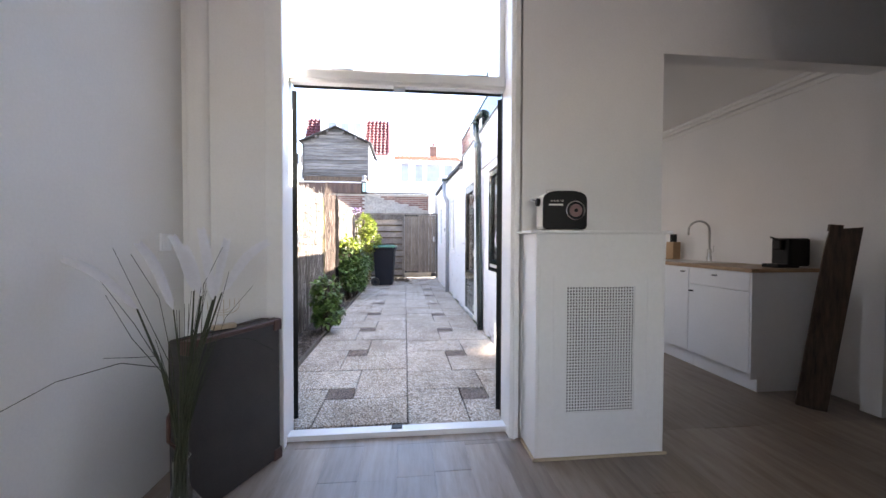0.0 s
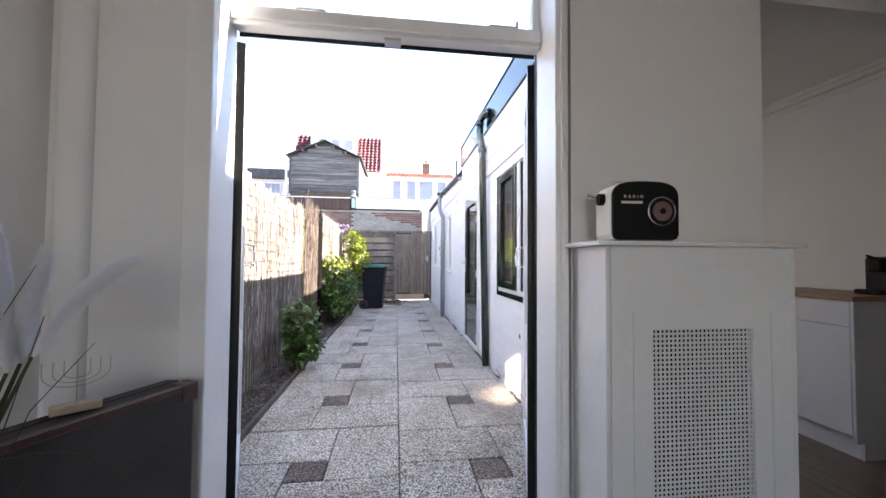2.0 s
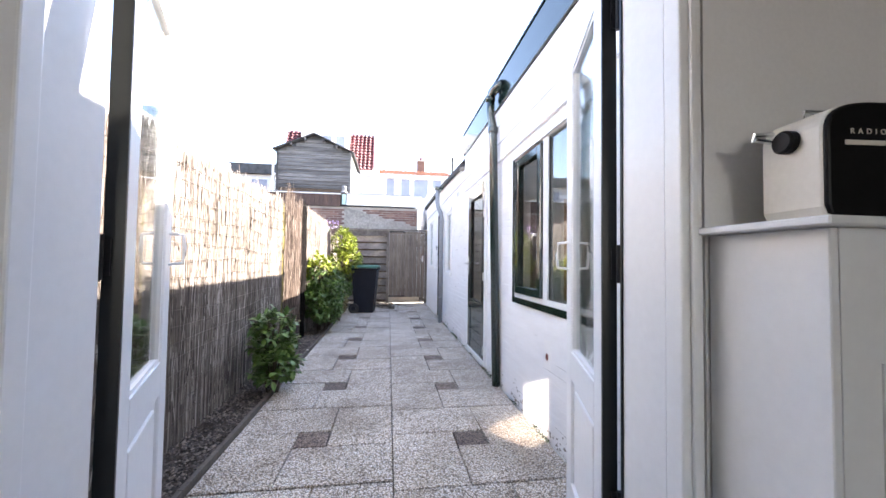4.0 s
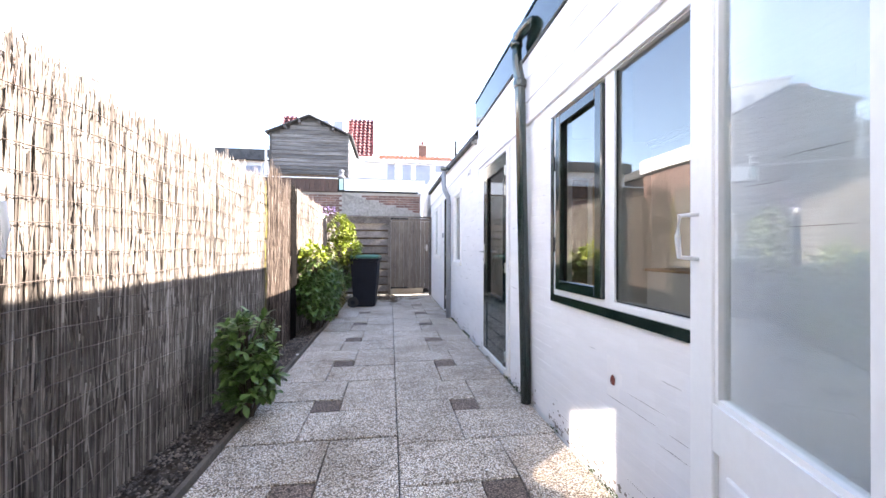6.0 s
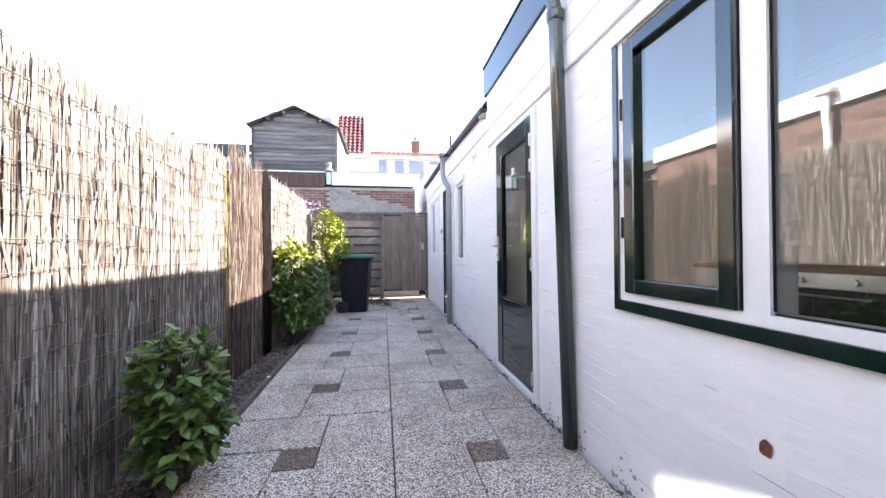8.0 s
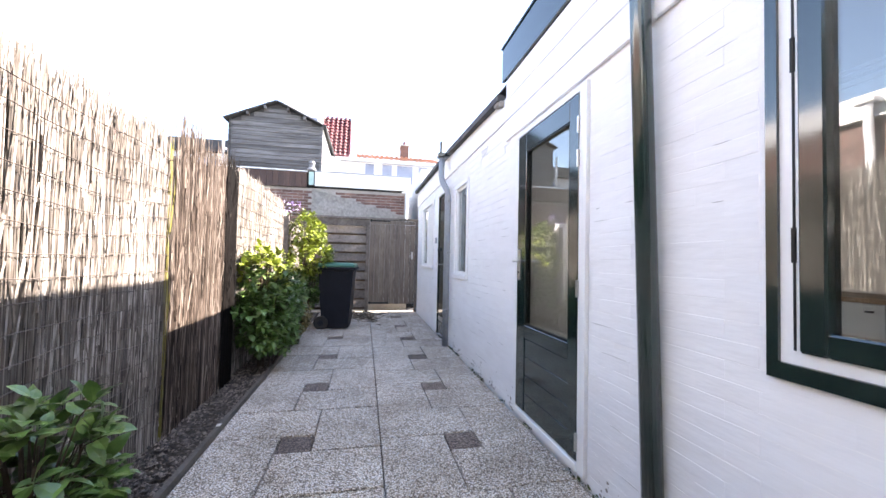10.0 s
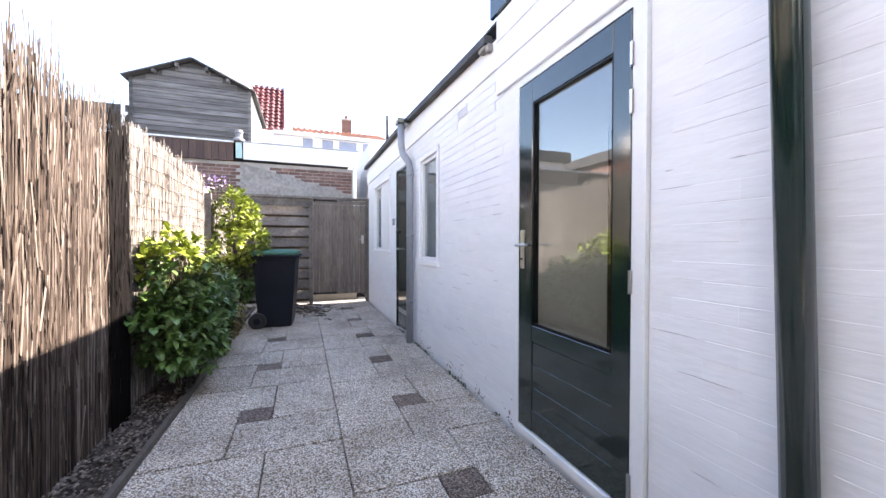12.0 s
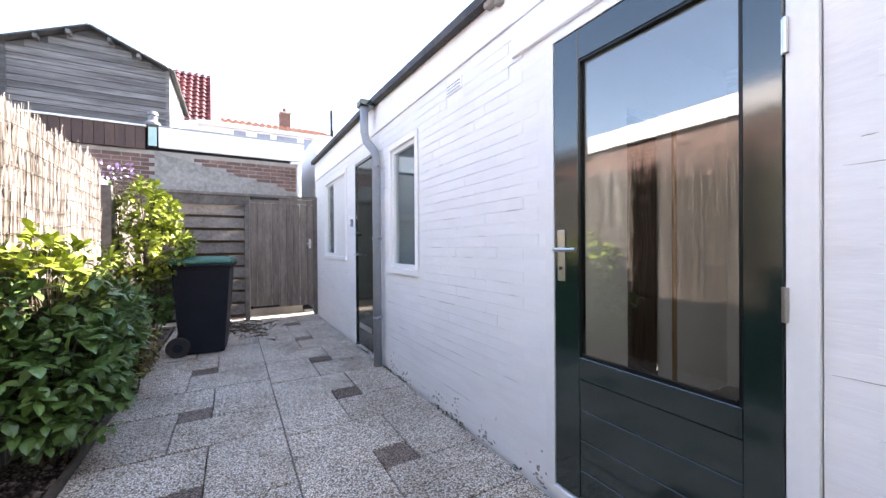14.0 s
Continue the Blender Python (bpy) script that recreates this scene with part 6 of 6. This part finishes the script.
def vase():
    V = Vector((-0.628, 2.28, FLOOR))
    t = thing("vase", "clear bottle-shaped glass vase on the floor", "vase", at=V)
    prof = [(0.045, 0.0), (0.075, 0.016), (0.092, 0.07), (0.088, 0.14), (0.06, 0.21), (0.03, 0.26), (0.025, 0.30), (0.026, 0.37), (0.033, 0.378)]
    bm = bmesh.new()
    rings = [[bm.verts.new((r * math.cos(2 * math.pi * k / 32), r * math.sin(2 * math.pi * k / 32), z)) for k in range(32)] for r, z in prof]
    for a, b in zip(rings, rings[1:]):
        for k in range(32):
            bm.faces.new((a[k], a[(k + 1) % 32], b[(k + 1) % 32], b[k]))
    bm.faces.new(rings[0][::-1])
    part("glass_body", bm, CLEARGLASS, t, smooth=True)
    g = thing("grass_bouquet", "dried pampas stems with white plumes in the glass vase", "plant", at=V)
    rnd = random.Random(77)
    st, pl = bmesh.new(), bmesh.new()
    mouth = Vector((0, 0, 0.375))
    # plume foot, plume tip, sag of the plume, fullness; in the room's metres
    heads = [((-0.80, 2.33, 0.90), (-0.99, 2.28, 1.075), 0.03, 0.8), ((-0.71, 2.39, 0.885), (-0.805, 2.37, 1.115), 0.03, 1.0),
             ((-0.64, 2.40, 0.955), (-0.705, 2.40, 1.14), 0.02, 0.9), ((-0.615, 2.40, 0.935), (-0.665, 2.40, 1.10), 0.02, 0.8),
             ((-0.57, 2.40, 0.92), (-0.612, 2.41, 1.17), 0.02, 1.1), ((-0.575, 2.43, 0.93), (-0.53, 2.42, 1.128), 0.02, 0.8),
             ((-0.545, 2.42, 0.945), (-0.405, 2.46, 1.125), 0.03, 1.2)]
    for foot, tip, sag, full in heads:
        root = Vector((rnd.uniform(-.03, .03), rnd.uniform(-.03, .03), 0.03))
        neck = mouth + Vector((rnd.uniform(-.014, .014), rnd.uniform(-.014, .014), 0))
        foot, tip = Vector(foot) - V, Vector(tip) - V
        mid = neck.lerp(foot, 0.5) + Vector((-0.15 * (foot.x), 0, 0.02))
        for q in range(2):
            o = Vector((rnd.uniform(-.006, .006), rnd.uniform(-.006, .006), 0))
            tube(st, [root + o, neck + o, mid + o, foot + o * 0.3], 0.0042 - 0.0012 * q, 6, False, 0.0022)
        ax = (tip - foot).normalized()
        s1 = ax.cross(Vector((0.1, 1, 0.1))).normalized()
        s2 = ax.cross(s1)
        up = Vector((0, 0, 1))
        for k in range(int(3600 * full)):
            f = rnd.random() ** 0.85
            c = foot.lerp(tip, f) + up * sag * math.sin(math.pi * f)
            rad = 0.0135 * full * math.sin(math.pi * min(1, 0.10 + 0.86 * f)) + 0.001
            a = rnd.uniform(0, 6.28)
            o = s1 * math.cos(a) + s2 * math.sin(a)
            bend = (ax + up * sag * 6 * math.cos(math.pi * f)).normalized()
            d = (bend * 0.95 + o * 0.30).normalized() * rnd.uniform(0.02, 0.045)
            w = s1 * 0.0023
            pl.faces.new([pl.verts.new(c - w), pl.verts.new(c + w), pl.verts.new(c + d + o * rad * 0.5)])
    for k in range(30):
        hx, hy, hz = rnd.gauss(0.03, 0.05), rnd.gauss(0.09, 0.04), rnd.uniform(0.62, 1.0)
        neck = mouth + Vector((rnd.uniform(-.016, .016), rnd.uniform(-.016, .016), 0))
        tip = Vector((hx, hy, hz))
        mid = neck.lerp(tip, 0.5) + Vector((-0.2 * hx, 0, 0.02))
        tube(st, [Vector((neck.x * 2, neck.y * 2, 0.03)), neck, mid, tip], 0.0022, 4, False, 0.0008)
    blades = [[(-0.70, 2.36, 0.70), (-0.755, 2.38, 0.93), (-0.86, 2.39, 1.10)], [(-0.70, 2.34, 0.70), (-0.79, 2.33, 0.92), (-0.865, 2.31, 1.125)],
              [(-0.70, 2.32, 0.65), (-0.80, 2.30, 0.80), (-0.87, 2.28, 0.96)], [(-0.72, 2.32, 0.70), (-0.79, 2.30, 0.85), (-0.93, 2.30, 1.05)],
              [(-0.60, 2.36, 0.70), (-0.60, 2.39, 0.98), (-0.535, 2.41, 1.13)], [(-0.58, 2.36, 0.65), (-0.52, 2.39, 0.85), (-0.42, 2.40, 0.975)],
              [(-0.60, 2.36, 0.62), (-0.56, 2.38, 0.80), (-0.51, 2.40, 1.03)], [(-0.60, 2.38, 0.76), (-0.50, 2.38, 0.775), (-0.42, 2.39, 0.765), (-0.345, 2.40, 0.715)],
              [(-0.70, 2.30, 0.69), (-0.78, 2.22, 0.735), (-0.88, 2.10, 0.72), (-0.96, 1.98, 0.66), (-0.99, 1.92, 0.61)], [(-0.71, 2.31, 0.73), (-0.78, 2.28, 0.735), (-0.88, 2.28, 0.735)]]
    for ln in blades:
        pts = [Vector(p) - V for p in ln]
        tube(st, [mouth, mouth.lerp(pts[0], 0.55) + Vector((0, 0, 0.01))] + pts, 0.0021, 4, False, 0.0008)
    part("dry_grass", st, STALK, g, "thin green and straw stalks", "stuff")
    part("plume_fluff", pl, PLUME, g, "soft white feathery plumes", "stuff")


vase()


def switches():
    s = thing("light_switch", "white double light switch on the side wall", "switch", at=(-0.998, 2.82, 1.10))
    part("plate", bevelled(boxes((0, 0.01, -0.04, 0.04, 0, 0.085)), 0.003, 1), CABWHITE, s)
    part("rocker", bevelled(boxes((0.0105, 0.014, -0.03, -0.002, 0.012, 0.073)), 0.002, 1), CABWHITE, s)
    part("rocker", bevelled(boxes((0.0105, 0.014, 0.002, 0.03, 0.012, 0.073)), 0.002, 1), CABWHITE, s)
    structure("baseboard_rear", boxes((-0.86, DL - 0.02, IN - 0.014, IN - 0.001, FLOOR, FLOOR + 0.012)), GLOSSWHITE)


switches()


# ---- paving, floor planks and painted bricks, laid piece by piece ----
def slab_mesh(w, d, material, h=0.05, chamfer=0.005):
    bm = boxes((-w / 2, w / 2, -d / 2, d / 2, -h, 0))
    top = [e for e in bm.edges if all(v.co.z > -0.001 for v in e.verts)]
    bmesh.ops.bevel(bm, geom=top, offset=chamfer, segments=1, affect="EDGES", profile=0.5)
    me = bpy.data.meshes.new("slab")
    bm.to_mesh(me)
    bm.free()
    me.materials.append(material)
    return me


def paving():
    pav = tagged(new("pavement"), "exposed-aggregate slabs laid in pinwheels round small brown pavers", kind="structure")
    rnd = random.Random(12)
    G = 0.006
    cache = {}

    def lay(x0, x1, y0, y1, kind="slab"):
        x0, x1 = max(x0, -0.785), min(x1, WX - 0.014)
        y0, y1 = max(y0, 3.14), min(y1, 12.38)
        if x1 - x0 < 0.05 or y1 - y0 < 0.05:
            return
        key = (round(x1 - x0, 3), round(y1 - y0, 3), kind)
        if key not in cache:
            cache[key] = slab_mesh(key[0] - G, key[1] - G, SLAB if kind == "slab" else BRICKPAVER)
        ob = new(kind, cache[key])
        ob.parent = pav
        ob.matrix_basis = pose((x0 + x1) / 2, (y0 + y1) / 2, rnd.uniform(-0.003, 0.003) - (0.002 if kind != "slab" else 0), rnd.gauss(0, 0.18), rnd.gauss(0, 0.18), rnd.gauss(0, 0.15))

    for X, Y0, step in ((0.2, 7.12, 1.0), (-0.8, 7.24, 1.01)):
        for k in range(-4, 6):
            Y = Y0 + k * step
            lay(X, X + 0.6, Y + 0.6, Y + 1.0)
            lay(X + 0.6, X + 1.0, Y + 0.4, Y + 1.0)
            lay(X + 0.4, X + 1.0, Y, Y + 0.4)
            lay(X, X + 0.4, Y, Y + 0.6)
            lay(X + 0.4, X + 0.6, Y + 0.4, Y + 0.6, "paver")


paving()


def moss():
    """Small weeds and crumbs at the foot of the wall."""
    rnd = random.Random(9)
    bm = bmesh.new()
    for k in range(1500):
        y = rnd.uniform(3.4, 9.8)
        if noise.noise((y * 2.1, 0, 3)) < 0.0:
            continue
        leaf_mesh(bm, Vector((WX - rnd.uniform(0.002, 0.03), y, 0.0)), Vector((rnd.uniform(-1, 0.1), rnd.uniform(-1, 1), 0.8)), rnd.uniform(0.008, 0.022), 0.1, rnd)
    part("moss", bm, surface("moss", (0.05, 0.07, 0.02), (0.10, 0.12, 0.04), 6, 0.9, 60, 0.1, vary=0.4), None, "specks of moss along the foot of the wall", "stuff")
    bm = bmesh.new()
    for k in range(1300):
        x, y = rnd.uniform(-0.76, 1.15), rnd.uniform(3.35, 12.2)
        s = rnd.uniform(0.002, 0.006)
        v = [bm.verts.new((x + s * a, y + s * b, 0.001 + s * c)) for a, b, c in ((-1, 0, 0), (1, 0.2, 0), (0, -1, 0), (0.1, 1, 0), (0, 0, .9))]
        for f in ((0, 2, 4), (2, 1, 4), (1, 3, 4), (3, 0, 4)):
            bm.faces.new([v[i] for i in f])
    part("crumbs", bm, STEMMAT, None, "dark crumbs of soil strewn over the slabs", "stuff")


moss()


def floor_planks():
    fl = tagged(new("floor_boards"), "pale oak laminate boards running towards the garden", kind="structure")
    rnd = random.Random(18)
    cache = {}
    for i, x in enumerate([-1.0 + 0.19 * k for k in range(38)]):
        y = -3.2 - rnd.uniform(0, 1.2)
        while y < 3.0:
            a, b = max(y, -3.2), min(y + 1.29, 2.975)
            y += 1.29
            if b - a < 0.02:
                continue
            key = round(b - a, 2)
            if key not in cache:
                cache[key] = slab_mesh(0.1896, key - 0.0004, PLANKFLOOR, 0.011, 0.0005)
            ob = new("board", cache[key])
            ob.parent = fl
            ob.matrix_basis = pose(x + 0.095, (a + b) / 2, FLOOR)
    structure("floor_edge", boxes((-0.4945, 0.79, 2.9755, 3.054, FLOOR - 0.011, FLOOR)), PLANKFLOOR)
    structure("floor_kitchen", boxes((1.28, 3.42, 2.976, 7.2, FLOOR - 0.011, FLOOR - 0.001)), PLANKFLOOR)


floor_planks()


def painted_bricks():
    """Thickly painted bricks of the annex wall: the nearest are pieces, the rest is joined."""
    holes = [(3.93, 5.215, 0.82, 2.06), (6.054, 6.98, -1, 2.1), (8.31, 8.94, 0.89, 2.06), (9.34, 10.02, -1, 2.12), (10.38, 11.67, 0.96, 2.14), (4.50, 4.60, 0.465, 0.575), (7.68, 7.88, 2.12, 2.22)]
    L, Hh, J, JV = 0.212, 0.0611, 0.0016, 0.0
    wall = tagged(new("brickwork"), "white painted brickwork of the annex", kind="structure")
    rnd = random.Random(33)
    joined = bmesh.new()
    sizes = {}
    near = 0
    k, z = 0, 0.0
    while z < 2.23:
        y = 3.21 - (L / 2 if k % 2 else 0)
        while y < 12.25:
            top = 2.04 if y < 7.1 else 2.28
            spans = [(max(y, 3.205), min(y + L, 12.28))]
            for h in holes:
                if h[2] < z + Hh and z < h[3]:
                    cut = []
                    for a, b in spans:
                        if b <= h[0] or a >= h[1]:
                            cut.append((a, b))
                        else:
                            if a < h[0]:
                                cut.append((a, h[0]))
                            if b > h[1]:
                                cut.append((h[1], b))
                    spans = cut
            if z + Hh < top:
                for a, b in spans:
                    if b - a < 0.02:
                        continue
                    d = 0.0011 + rnd.uniform(-0.0006, 0.0008)
                    if 5.2 < y < 8.2 and z > 0.3 and near < 300 and abs(b - a - L) < 0.001:
                        key = round(d, 4)
                        if key not in sizes:
                            bm = boxes((-0.003, key, -L / 2, L / 2, -Hh / 2, Hh / 2))
                            bmesh.ops.bevel(bm, geom=[e for e in bm.edges if all(v.co.x > 0.001 for v in e.verts) and abs(e.verts[0].co.z - e.verts[1].co.z) < 0.001], offset=0.0018, segments=2, affect="EDGES", profile=0.5)
                            me = bpy.data.meshes.new("brick")
                            bm.transform(pose(0, 0, 0, 0, 0, 180))
                            bm.to_mesh(me)
                            bm.free()
                            me.materials.append(BRICKPAINT)
                            sizes[key] = me
                        ob = new("brick", sizes[key])
                        ob.parent = wall
                        ob.matrix_basis = pose(WX, (a + b) / 2, z + Hh / 2, rnd.gauss(0, 0.4), rnd.gauss(0, 0.6), rnd.gauss(0, 0.12))
                        near += 1
                    else:
                        bm_box(joined, WX - 0.35 * d, WX + 0.002, a, b, z + rnd.uniform(-.001, .001), z + Hh + rnd.uniform(-.001, .001))
            y += L + JV
        z += Hh + J
        k += 1
    part("bricks", joined, BRICKPAINT, wall, kind="stuff")
    cracks = bmesh.new()
    for i in range(230):
        row, y = rnd.randint(0, 34), rnd.uniform(3.3, 12.2)
        z, ln = row * (Hh + J) - J * 0.5, rnd.uniform(0.03, 0.24)
        if any(h[0] < y + ln and y < h[1] and h[2] < z < h[3] for h in holes) or (y < 7.1 and z > 2.0) or 5.48 < y < 5.66:
            continue
        n = 6
        top = [cracks.verts.new((WX - 0.0035, y + ln * k / n, z + 0.0022 * noise.noise((i, k * 0.7, 0)) + 0.0011 * math.sin(math.pi * k / n))) for k in range(n + 1)]
        low = [cracks.verts.new((WX - 0.0035, v.co.y, v.co.z - 0.0004 - 0.0022 * math.sin(math.pi * k / n))) for k, v in enumerate(top)]
        for k in range(n):
            cracks.faces.new((top[k], top[k + 1], low[k + 1], low[k]))
    part("paint_crack", cracks, surface("joint_dirt", (0.20, 0.19, 0.19), (0.50, 0.48, 0.47), 6, 0.9, 40, 0.1), wall, "hairline cracks along the mortar joints", "stuff")
    flakes = bmesh.new()
    for i in range(620):
        y = rnd.uniform(3.3, 9.6)
        z = abs(rnd.gauss(0, 0.06)) + 0.003
        if noise.noise((y * 2.7, 1, 7)) < -0.12 or 6.0 < y < 6.97:
            continue
        c = flakes.verts.new((WX - 0.0042, y, z))
        r = rnd.uniform(0.003, 0.014)
        ring = [flakes.verts.new((WX - 0.004, y + r * rnd.uniform(.5, 1.5) * math.cos(a), max(0.001, z + r * rnd.uniform(.4, 1) * math.sin(a)))) for a in [k * math.pi / 3.5 for k in range(7)]]
        for k in range(7):
            flakes.faces.new((c, ring[(k + 1) % 7], ring[k]))
    part("flaked_paint", flakes, surface("bare_grey_mortar", (0.18, 0.16, 0.14), (0.42, 0.39, 0.35), 9, 0.9, 60, 0.3), wall, "grey patches where the paint has flaked off at the foot", "stuff")


painted_bricks()
